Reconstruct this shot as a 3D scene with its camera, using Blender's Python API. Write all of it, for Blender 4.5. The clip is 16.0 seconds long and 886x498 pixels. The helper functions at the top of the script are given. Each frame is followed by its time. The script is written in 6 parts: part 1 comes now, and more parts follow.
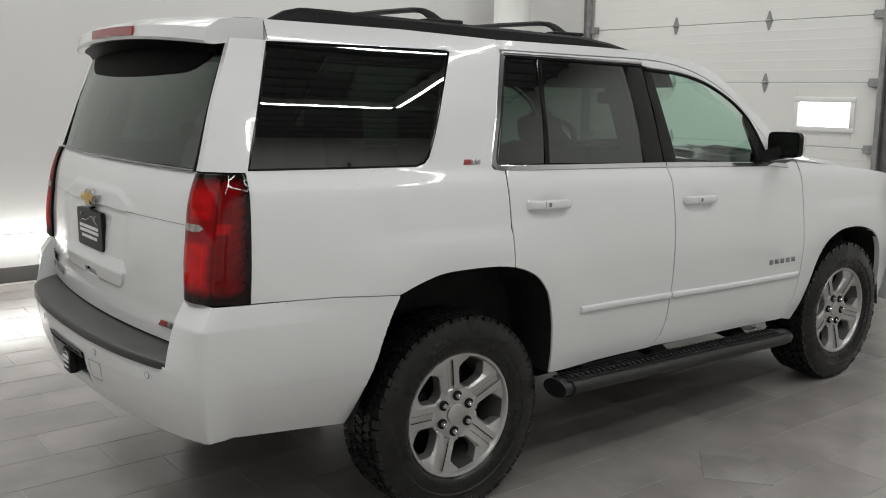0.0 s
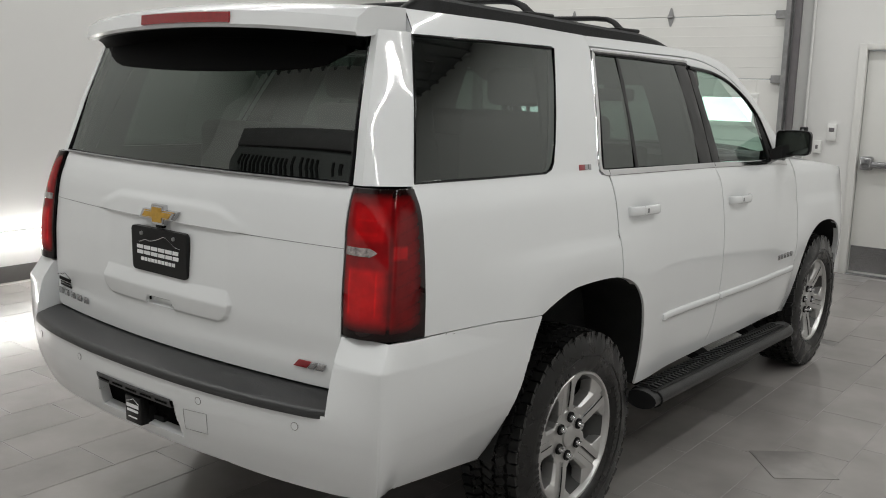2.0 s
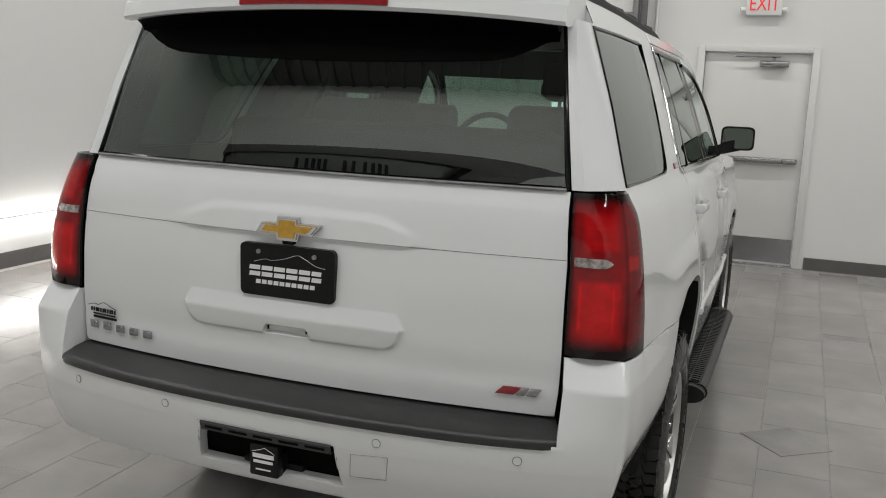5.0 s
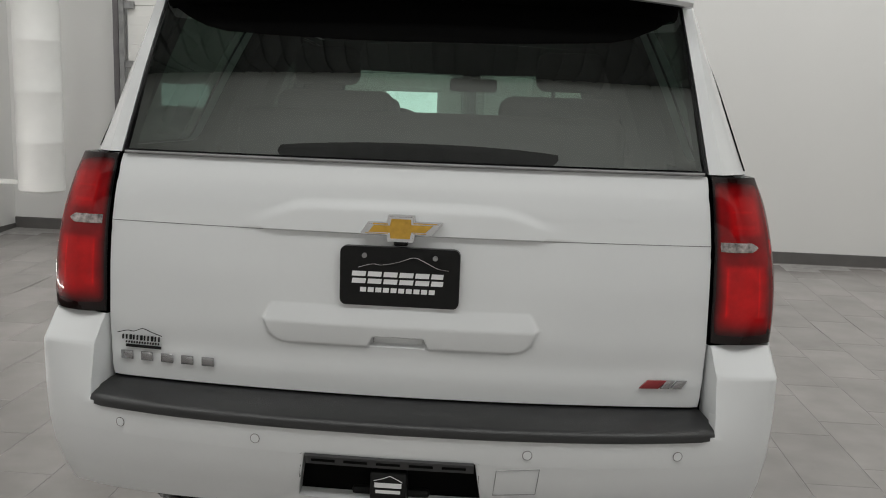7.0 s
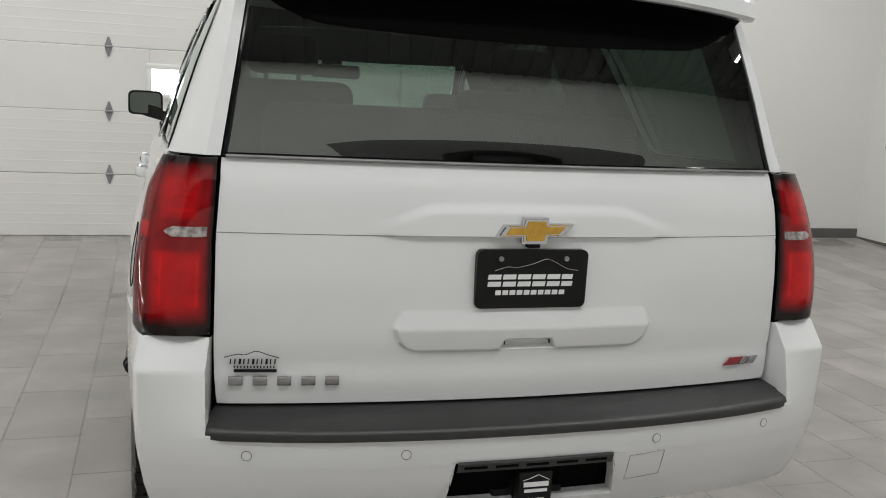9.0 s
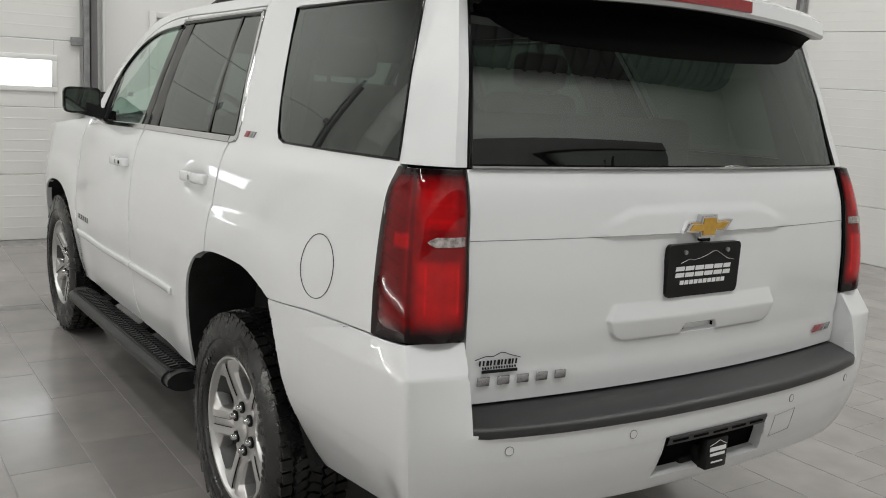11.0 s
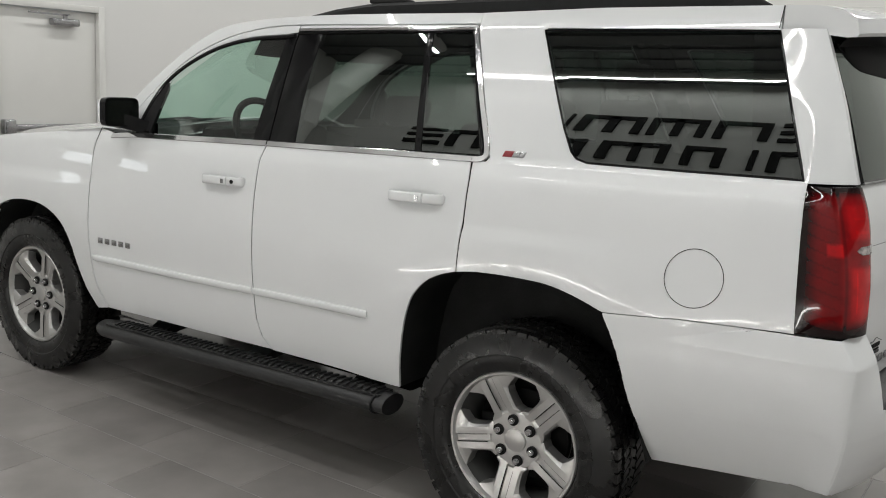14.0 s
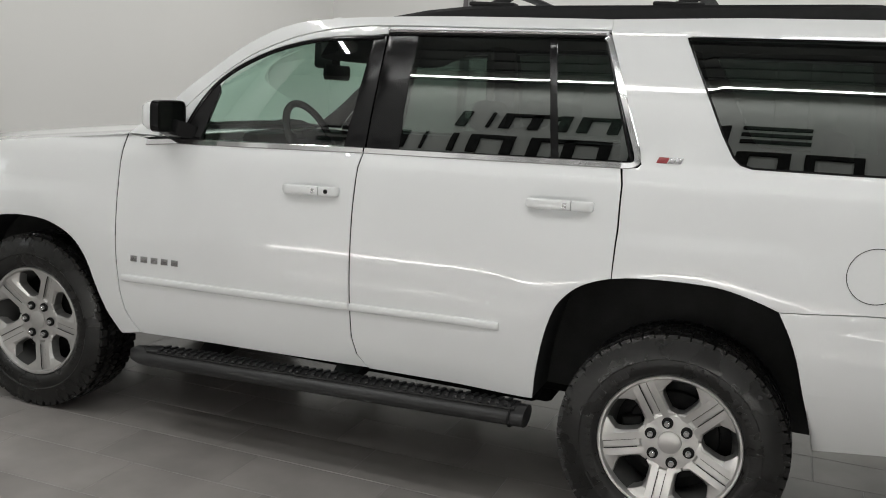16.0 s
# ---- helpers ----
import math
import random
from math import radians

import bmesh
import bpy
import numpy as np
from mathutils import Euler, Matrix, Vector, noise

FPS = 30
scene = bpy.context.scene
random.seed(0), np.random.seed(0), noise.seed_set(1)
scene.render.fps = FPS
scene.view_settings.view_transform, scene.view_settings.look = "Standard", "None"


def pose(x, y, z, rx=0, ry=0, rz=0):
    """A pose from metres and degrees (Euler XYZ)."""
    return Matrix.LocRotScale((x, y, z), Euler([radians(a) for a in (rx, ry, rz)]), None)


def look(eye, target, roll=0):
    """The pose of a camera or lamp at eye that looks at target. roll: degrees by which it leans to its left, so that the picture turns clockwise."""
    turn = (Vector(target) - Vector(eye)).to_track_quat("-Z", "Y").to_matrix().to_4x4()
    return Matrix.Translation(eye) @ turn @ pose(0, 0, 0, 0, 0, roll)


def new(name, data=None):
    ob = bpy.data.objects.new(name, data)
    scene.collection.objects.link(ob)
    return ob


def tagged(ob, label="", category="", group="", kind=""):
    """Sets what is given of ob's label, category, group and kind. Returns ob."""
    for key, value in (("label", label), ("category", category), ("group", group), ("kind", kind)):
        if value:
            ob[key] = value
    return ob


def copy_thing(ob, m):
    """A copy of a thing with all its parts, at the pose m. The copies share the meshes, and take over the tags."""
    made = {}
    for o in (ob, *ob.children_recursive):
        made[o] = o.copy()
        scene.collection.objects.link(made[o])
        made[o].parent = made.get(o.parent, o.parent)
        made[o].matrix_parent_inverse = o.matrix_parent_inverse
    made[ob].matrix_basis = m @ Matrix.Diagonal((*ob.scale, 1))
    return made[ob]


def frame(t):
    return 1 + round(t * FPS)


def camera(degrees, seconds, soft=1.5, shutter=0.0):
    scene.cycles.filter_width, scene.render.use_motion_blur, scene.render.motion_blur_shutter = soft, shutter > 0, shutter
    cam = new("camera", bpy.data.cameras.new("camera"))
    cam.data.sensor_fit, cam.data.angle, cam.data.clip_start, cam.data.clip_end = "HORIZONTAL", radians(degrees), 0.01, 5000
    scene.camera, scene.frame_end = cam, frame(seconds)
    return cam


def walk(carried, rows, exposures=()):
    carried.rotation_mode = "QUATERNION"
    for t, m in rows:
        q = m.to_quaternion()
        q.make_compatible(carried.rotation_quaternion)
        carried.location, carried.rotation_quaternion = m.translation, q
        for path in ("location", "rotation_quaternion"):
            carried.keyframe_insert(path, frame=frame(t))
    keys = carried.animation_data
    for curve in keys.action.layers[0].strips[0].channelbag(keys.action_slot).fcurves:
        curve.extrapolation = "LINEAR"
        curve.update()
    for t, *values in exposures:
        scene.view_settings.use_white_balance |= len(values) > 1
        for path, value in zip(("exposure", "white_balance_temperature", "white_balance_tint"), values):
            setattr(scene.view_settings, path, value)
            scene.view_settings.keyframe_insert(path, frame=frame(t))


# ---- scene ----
cam = camera(51.6, 16.0, 1.0)
PATH = [
    (0, (3.707, -2.203, 1.71), (2.147, -1.0, 1.361), 0.4),
    (0.5, (3.457, -2.437, 1.733), (1.977, -1.139, 1.378), 0.6),
    (1, (3.155, -2.583, 1.721), (1.758, -1.197, 1.361), 0.8),
    (1.5, (2.874, -2.727, 1.718), (1.565, -1.26, 1.355), 1.0),
    (2, (2.612, -2.863, 1.737), (1.383, -1.329, 1.367), 1.1),
    (2.5, (2.343, -2.925, 1.71), (1.2, -1.327, 1.336), 1.2),
    (3, (2.125, -2.923, 1.723), (1.041, -1.285, 1.345), 1.4),
    (3.5, (1.956, -3.019, 1.718), (0.928, -1.346, 1.34), 1.3),
    (4, (1.767, -3.192, 1.722), (0.821, -1.471, 1.345), 1.7),
    (6.5, (0.553, -3.367, 1.633), (0.272, -1.417, 1.289), 1.8),
    (7, (0.276, -3.379, 1.614), (0.13, -1.413, 1.275), 2.0),
    (7.5, (-0.045, -3.41, 1.636), (0.007, -1.443, 1.282), 2.6),
    (8, (-0.291, -3.369, 1.612), (-0.065, -1.413, 1.263), 2.5),
    (8.5, (-0.572, -3.296, 1.62), (-0.175, -1.368, 1.269), 2.6),
    (9, (-0.916, -3.242, 1.629), (-0.323, -1.366, 1.271), 3.3),
    (11.5, (-2.356, -2.659, 1.637), (-1.149, -1.105, 1.278), 3.5),
    (12, (-2.614, -2.443, 1.632), (-1.313, -0.966, 1.277), 3.6),
    (12.5, (-2.923, -2.242, 1.635), (-1.531, -0.851, 1.281), 3.6),
    (13, (-3.202, -2.028, 1.632), (-1.724, -0.726, 1.285), 3.8),
    (13.5, (-3.437, -1.745, 1.634), (-1.879, -0.539, 1.285), 3.7),
    (14, (-3.672, -1.467, 1.675), (-2.037, -0.377, 1.301), 3.2),
    (14.5, (-3.938, -1.218, 1.674), (-2.221, -0.255, 1.32), 3.7),
    (15, (-4.064, -0.928, 1.674), (-2.286, -0.086, 1.314), 3.7),
    (15.5, (-4.115, -0.606, 1.674), (-2.299, 0.149, 1.307), 3.6),
    (16, (-4.191, -0.271, 1.623), (-2.341, 0.403, 1.273), 3.8),
]
walk(cam, [(t, look(eye, target, roll)) for t, eye, target, roll in PATH], [(0.0, -0.07), (4.0, -0.05), (6.5, -0.11), (7.0, -0.09), (7.5, 0.05), (8.5, 0.07), (9.2, 0.12), (11.5, 0.05), (13.0, 0.0), (15.0, -0.06), (16.0, -0.04)])

# ---- world and lights ----
LEFT, RIGHT, FRONT, BACK, CEIL = -4.8, 7.0, 5.58, -4.75, 5.3
world = bpy.data.worlds.new("world")
scene.world = world
world.use_nodes = True
world.node_tree.nodes["Background"].inputs[0].default_value = (0.8, 0.9, 1.0, 1)
world.node_tree.nodes["Background"].inputs[1].default_value = 0.35


def strip_lamp(name, at, size, power):
    """A long thin lamp that lies just off its fixture."""
    data = bpy.data.lights.new(name, "AREA")
    data.shape, data.size, data.size_y, data.energy, data.color = "RECTANGLE", size[0], size[1], power, (0.993, 0.994, 0.972)
    ob = new(name, data)
    ob.matrix_world = at
    return ob


LAMP_Z = CEIL - 0.11
# ceiling rows: centre x, centre y, length along x, length along y, watts a metre
CEILING_ROWS = [(-3.3, 0.4, 0, 7.2, 9), (-4.5, 0.3, 0, 7.0, 7), (5.25, 0.25, 0, 7.1, 11), (3.45, 0.4, 0, 7.2, 9.5), (0.68, 3.87, 9.1, 0, 13), (0.3, -3.38, 6.4, 0, 6), (0.3, -3.10, 6.4, 0, 6), (0.3, -2.52, 6.4, 0, 6)]
for cx, cy, lx, ly, power in CEILING_ROWS:
    strip_lamp("ceiling_lamp", pose(cx, cy, LAMP_Z - 0.05), (max(lx, 0.05), max(ly, 0.05)), power * max(lx, ly))

# ---- materials ----


def material(name, colour, rough=0.5, metal=0.0, coat=0.0, vary=0.06, scale=8.0, bump=0.0, bump_scale=60.0, spec=0.5, emit=None, coat_rough=0.03):
    m = bpy.data.materials.new(name)
    m.use_nodes = True
    nt = m.node_tree
    b = nt.nodes["Principled BSDF"]
    b.inputs["Roughness"].default_value = rough
    b.inputs["Metallic"].default_value = metal
    b.inputs["Coat Weight"].default_value = coat
    b.inputs["Coat Roughness"].default_value = coat_rough
    b.inputs["Specular IOR Level"].default_value = spec
    b.inputs["Base Color"].default_value = (*colour, 1)
    coord = nt.nodes.new("ShaderNodeTexCoord")
    if vary:
        n = nt.nodes.new("ShaderNodeTexNoise")
        n.inputs["Scale"].default_value = scale
        n.inputs["Detail"].default_value = 6
        ramp = nt.nodes.new("ShaderNodeMapRange")
        ramp.inputs["From Min"].default_value, ramp.inputs["From Max"].default_value = 0.3, 0.7
        ramp.inputs["To Min"].default_value, ramp.inputs["To Max"].default_value = 1 - vary, 1 + vary
        mul = nt.nodes.new("ShaderNodeVectorMath")
        mul.operation = "SCALE"
        mul.inputs[0].default_value = colour
        nt.links.new(coord.outputs["Object"], n.inputs["Vector"])
        nt.links.new(n.outputs["Fac"], ramp.inputs["Value"])
        nt.links.new(ramp.outputs[0], mul.inputs["Scale"])
        nt.links.new(mul.outputs[0], b.inputs["Base Color"])
    if bump:
        n2 = nt.nodes.new("ShaderNodeTexNoise")
        n2.inputs["Scale"].default_value = bump_scale
        n2.inputs["Detail"].default_value = 4
        bp = nt.nodes.new("ShaderNodeBump")
        bp.inputs["Strength"].default_value = bump
        bp.inputs["Distance"].default_value = 0.004
        nt.links.new(coord.outputs["Object"], n2.inputs["Vector"])
        nt.links.new(n2.outputs["Fac"], bp.inputs["Height"])
        nt.links.new(bp.outputs[0], b.inputs["Normal"])
    if emit:
        b.inputs["Emission Color"].default_value = (*emit[0], 1)
        b.inputs["Emission Strength"].default_value = emit[1]
    return m


def sheet_glass(name, tint, mirror=0.08, rough=0.0, shine=(1.0, 1.0, 1.0)):
    """A thin tinted pane: light passes straight through its tint, and the surface mirrors by Fresnel."""
    m = bpy.data.materials.new(name)
    m.use_nodes = True
    nt = m.node_tree
    nt.nodes.clear()
    out = nt.nodes.new("ShaderNodeOutputMaterial")
    mix = nt.nodes.new("ShaderNodeMixShader")
    thru = nt.nodes.new("ShaderNodeBsdfTransparent")
    thru.inputs[0].default_value = (*tint, 1)
    gloss = nt.nodes.new("ShaderNodeBsdfGlossy")
    gloss.inputs["Roughness"].default_value = rough
    gloss.inputs["Color"].default_value = (*shine, 1)
    facing = nt.nodes.new("ShaderNodeLayerWeight")
    facing.inputs[0].default_value = 0.5
    fifth = nt.nodes.new("ShaderNodeMath")
    fifth.operation = "POWER"
    fifth.inputs[1].default_value = 5.0
    scale = nt.nodes.new("ShaderNodeMapRange")
    scale.inputs["To Min"].default_value, scale.inputs["To Max"].default_value = mirror, 1.0
    nt.links.new(facing.outputs["Facing"], fifth.inputs[0])
    nt.links.new(fifth.outputs[0], scale.inputs["Value"])
    nt.links.new(scale.outputs[0], mix.inputs[0])
    nt.links.new(thru.outputs[0], mix.inputs[1])
    nt.links.new(gloss.outputs[0], mix.inputs[2])
    nt.links.new(mix.outputs[0], out.inputs[0])
    return m


PAINT = material("white_paint", (0.735, 0.748, 0.753), 0.32, 0, 1.0, 0.01, 3.0)
BLACK_TRIM = material("black_plastic", (0.011, 0.011, 0.0115), 0.55, 0, 0, 0.15, 30, 0.25, 220, spec=0.2)
GLOSS_BLACK = material("gloss_black", (0.004, 0.004, 0.0045), 0.12, 0, 0.0, 0.05, spec=0.24)
FRIT = material("black_frit", (0.002, 0.002, 0.002), 0.5, 0, 0, 0.05, spec=0.03)
# near-black that carries the shade of gaps and openings in its colour
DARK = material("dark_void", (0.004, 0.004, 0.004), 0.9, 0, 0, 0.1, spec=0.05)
LINER = material("wheel_liner", (0.016, 0.0165, 0.016), 0.8, 0, 0, 0.3, 9, 0.5, 90, spec=0.2)
GRILLE = material("grille_plastic", (0.045, 0.045, 0.046), 0.45, 0, 0, 0.1)
CHROME = material("bright_trim", (0.62, 0.62, 0.63), 0.10, 1.0, 0, 0.03)
SATIN = material("satin_metal", (0.42, 0.42, 0.43), 0.24, 1.0, 0, 0.05)
RUBBER = material("tyre_rubber", (0.0062, 0.0061, 0.0059), 0.27, 0, 0, 0.5, 14, 0.12, 60, spec=0.42)
# dried dressing leaves the rubber unevenly glossy
nr = RUBBER.node_tree
patchy = nr.nodes.new("ShaderNodeTexNoise")
patchy.inputs["Scale"].default_value, patchy.inputs["Detail"].default_value = 9, 7
sheen = nr.nodes.new("ShaderNodeMapRange")
sheen.inputs["From Min"].default_value, sheen.inputs["From Max"].default_value = 0.35, 0.65
sheen.inputs["To Min"].default_value, sheen.inputs["To Max"].default_value = 0.16, 0.46
nr.links.new(nr.nodes["Texture Coordinate"].outputs["Object"], patchy.inputs["Vector"])
nr.links.new(patchy.outputs["Fac"], sheen.inputs["Value"])
nr.links.new(sheen.outputs[0], nr.nodes["Principled BSDF"].inputs["Roughness"])
RIM = material("rim_paint", (0.54, 0.535, 0.525), 0.36, 0.85, 0.15, 0.05, 10)
# barrel and pocket tones carry the shade inside the rim in their colour
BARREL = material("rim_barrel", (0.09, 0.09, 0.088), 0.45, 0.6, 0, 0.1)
POCKET = material("rim_shade", (0.012, 0.012, 0.012), 0.6, 0.3, 0, 0.1, spec=0.15)
STEP = material("step_plastic", (0.017, 0.017, 0.0175), 0.38, 0, 0, 0.2, 25, 0.2, 160, spec=0.4)
PAD = material("pad_plastic", (0.015, 0.0152, 0.0155), 0.40, 0, 0, 0.12, 18, 0.2, 260, spec=0.6)
GOLD = material("gold_badge", (0.62, 0.36, 0.05), 0.3, 0.5, 0.3, 0.12, 60)
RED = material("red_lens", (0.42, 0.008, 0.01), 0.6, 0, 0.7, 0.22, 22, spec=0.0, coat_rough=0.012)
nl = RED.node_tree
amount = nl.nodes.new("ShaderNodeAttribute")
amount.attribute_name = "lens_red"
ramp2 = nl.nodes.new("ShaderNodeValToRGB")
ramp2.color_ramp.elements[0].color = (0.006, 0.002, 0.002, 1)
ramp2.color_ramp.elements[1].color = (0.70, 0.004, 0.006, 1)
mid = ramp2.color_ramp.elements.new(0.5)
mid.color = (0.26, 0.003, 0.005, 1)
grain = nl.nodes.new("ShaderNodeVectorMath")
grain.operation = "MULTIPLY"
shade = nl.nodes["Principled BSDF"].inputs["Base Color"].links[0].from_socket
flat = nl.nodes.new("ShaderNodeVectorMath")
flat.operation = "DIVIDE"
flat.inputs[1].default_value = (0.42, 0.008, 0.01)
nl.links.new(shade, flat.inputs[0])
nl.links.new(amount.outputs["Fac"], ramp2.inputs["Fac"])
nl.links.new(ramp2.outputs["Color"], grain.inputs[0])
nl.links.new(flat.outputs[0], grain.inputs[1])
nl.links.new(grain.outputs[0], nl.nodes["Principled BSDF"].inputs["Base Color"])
BRAKE = material("brake_lens", (0.26, 0.005, 0.008), 0.25, 0, 0.6, 0.14, 60, 0.12, 120)
CLEAR = material("clear_lens", (0.34, 0.30, 0.29), 0.2, 0.4, 1.0, 0.75, 70, 0.6, 90)
BADGE_RED = material("badge_red", (0.26, 0.012, 0.018), 0.3, 0, 0.6, 0.05)
INK = material("black_ink", (0.012, 0.012, 0.012), 0.5, 0, 0, 0.0, spec=0.2)
WHITE_INK = material("white_ink", (0.82, 0.82, 0.82), 0.5, 0, 0, 0.0)
PLATE = material("plate_plastic", (0.010, 0.010, 0.010), 0.35, 0, 0.0, 0.1, 40, spec=0.2)
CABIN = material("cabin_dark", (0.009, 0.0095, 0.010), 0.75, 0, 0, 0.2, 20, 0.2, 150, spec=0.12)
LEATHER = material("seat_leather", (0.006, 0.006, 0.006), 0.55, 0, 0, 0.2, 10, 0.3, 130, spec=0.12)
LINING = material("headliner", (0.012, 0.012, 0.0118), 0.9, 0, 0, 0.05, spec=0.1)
TINT = sheet_glass("privacy_glass", (0.10, 0.13, 0.115), 0.115, 0.0, (0.95, 1.0, 0.97))
REAR_TINT = sheet_glass("rear_privacy_glass", (0.19, 0.25, 0.215), 0.125, 0.0, (0.94, 1.0, 0.96))
CLEAR_GLASS = sheet_glass("front_glass", (0.65, 0.80, 0.725), 0.07)
# mirror colour darkened in place of the dark view it would reflect
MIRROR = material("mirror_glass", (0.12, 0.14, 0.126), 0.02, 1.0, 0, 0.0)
WALL = material("wall_paint", (0.74, 0.735, 0.72), 0.55, 0, 0, 0.018, 0.7, 0.06, 90)
CEIL_MAT = material("ceiling_metal", (0.19, 0.195, 0.195), 0.7, 0.0, 0, 0.08, 2)
TILE = material("floor_tile", (0.292, 0.274, 0.262), 0.25, 0, 0, 0.13, 3.0, 0.05, 140, spec=0.85)
GROUT = material("grout", (0.28, 0.27, 0.26), 0.5, 0, 0, 0.25, 12, spec=0.4)
SKIRT = material("baseboard_rubber", (0.11, 0.105, 0.10), 0.5, 0, 0, 0.08)
DOOR_WHITE = material("door_panel", (0.74, 0.735, 0.71), 0.45, 0, 0, 0.02, 2, 0.08, 60)
DOOR_PAINT = material("door_paint", (0.70, 0.695, 0.67), 0.4, 0, 0, 0.02, 3)
GREY_STEEL = material("grey_steel", (0.30, 0.30, 0.30), 0.4, 0.6, 0, 0.2, 15)
WHITE_PLASTIC = material("white_plastic", (0.78, 0.78, 0.76), 0.4, 0, 0, 0.02)
DARK_GREY = material("dark_grey_strip", (0.14, 0.13, 0.135), 0.6, 0, 0, 0.1)
BOARD = material("sign_board", (0.15, 0.152, 0.15), 0.5, 0, 0, 0.04, 2)
DAY = material("daylight_pane", (0.9, 0.9, 0.9), 0.3, 0, 0, 0.0, emit=((0.9, 0.96, 1.0), 3.2))
TUBE = material("led_tube", (0.9, 0.9, 0.9), 0.4, 0, 0, 0.0, emit=((1.0, 0.985, 0.95), 27.0))
SIGN_RED = material("sign_red", (0.6, 0.02, 0.03), 0.4, 0, 0, 0.0, emit=((0.8, 0.05, 0.06), 0.5))
TRAY = material("steel_tray", (0.272, 0.257, 0.246), 0.24, 0.0, 0, 0.1, 10, spec=0.8)

# a shade of its own for each tile; stains and wear run on over the joints
def tile_shades(m, island):
    nt = m.node_tree
    place = nt.nodes.new("ShaderNodeNewGeometry")
    for n in [n for n in nt.nodes if n.bl_idname == "ShaderNodeTexNoise"]:
        nt.links.new(place.outputs["Position"], n.inputs["Vector"])
    if island:
        source = place.outputs["Random Per Island"]
    else:
        source = nt.nodes.new("ShaderNodeObjectInfo").outputs["Random"]
    mr = nt.nodes.new("ShaderNodeMapRange")
    mr.inputs["To Min"].default_value, mr.inputs["To Max"].default_value = 0.92, 1.08
    nt.links.new(source, mr.inputs["Value"])
    old = nt.nodes["Principled BSDF"].inputs["Base Color"].links[0].from_socket
    sc = nt.nodes.new("ShaderNodeVectorMath")
    sc.operation = "SCALE"
    nt.links.new(old, sc.inputs[0])
    nt.links.new(mr.outputs[0], sc.inputs["Scale"])
    nt.links.new(sc.outputs[0], nt.nodes["Principled BSDF"].inputs["Base Color"])
    # scuffs change the gloss
    wear = nt.nodes.new("ShaderNodeTexNoise")
    wear.inputs["Scale"].default_value, wear.inputs["Detail"].default_value = 1.1, 8
    gloss = nt.nodes.new("ShaderNodeMapRange")
    gloss.inputs["From Min"].default_value, gloss.inputs["From Max"].default_value = 0.3, 0.7
    gloss.inputs["To Min"].default_value, gloss.inputs["To Max"].default_value = 0.13, 0.25
    nt.links.new(place.outputs["Position"], wear.inputs["Vector"])
    nt.links.new(wear.outputs["Fac"], gloss.inputs["Value"])
    nt.links.new(gloss.outputs[0], nt.nodes["Principled BSDF"].inputs["Roughness"])


TILE_FAR = TILE.copy()
tile_shades(TILE, False)
tile_shades(TILE_FAR, True)

# ---- mesh helpers ----


def mesh_object(name, me, mat, parent=None, label="", smooth=True, sharp=38):
    if not me.materials:
        me.materials.append(mat)
    if smooth:
        for p in me.polygons:
            p.use_smooth = True
        me.set_sharp_from_angle(angle=radians(sharp))
    ob = new(name, me)
    if parent is not None:
        ob.parent = parent
    if label:
        ob["label"] = label
    return ob


def part(name, bm, mat, parent=None, label="", smooth=True, sharp=38):
    me = bpy.data.meshes.new(name)
    bm.to_mesh(me)
    bm.free()
    return mesh_object(name, me, mat, parent, label, smooth, sharp)


def thing(name, label, category, at=(0, 0, 0), group="", kind=""):
    ob = new(name)
    ob.empty_display_size = 0.1
    ob.location = at
    return tagged(ob, label, category, group, kind)


def box(bm, lo, hi, bevel=0.0, segments=2, matrix=None):
    """Adds a box between two corners to bm."""
    lo, hi = Vector(lo), Vector(hi)
    m = Matrix.Translation((lo + hi) / 2) @ Matrix.Diagonal((*(hi - lo), 1))
    if matrix is not None:
        m = matrix @ m
    made = bmesh.ops.create_cube(bm, size=1, matrix=m)
    if bevel:
        edges = list({e for v in made["verts"] for e in v.link_edges})
        bmesh.ops.bevel(bm, geom=edges, offset=bevel, segments=segments, affect="EDGES", profile=0.5)
    return bm


def boxed(lo, hi, bevel=0.0, segments=2, matrix=None):
    return box(bmesh.new(), lo, hi, bevel, segments, matrix)


def cylinder(bm, a, b, r1, r2=None, n=20, caps=True):
    a, b = Vector(a), Vector(b)
    turn = (b - a).to_track_quat("Z", "Y").to_matrix().to_4x4()
    m = Matrix.Translation((a + b) / 2) @ turn
    bmesh.ops.create_cone(bm, cap_ends=caps, segments=n, radius1=r1, radius2=r1 if r2 is None else r2, depth=(b - a).length, matrix=m)
    return bm


def grid(rows, close_u=False, close_v=False, caps=False):
    """A bmesh skin over rows of points."""
    bm = bmesh.new()
    vs = [[bm.verts.new(p) for p in row] for row in rows]
    nu, nv = len(vs), len(vs[0])
    for i in range(nu if close_u else nu - 1):
        for j in range(nv if close_v else nv - 1):
            q = [vs[i][j], vs[i][(j + 1) % nv], vs[(i + 1) % nu][(j + 1) % nv], vs[(i + 1) % nu][j]]
            try:
                bm.faces.new(q)
            except ValueError:
                pass
    if caps:
        for row in (vs[0], vs[-1]):
            try:
                bm.faces.new(row)
            except ValueError:
                pass
    bmesh.ops.remove_doubles(bm, verts=bm.verts, dist=1e-5)
    bmesh.ops.recalc_face_normals(bm, faces=bm.faces)
    return bm


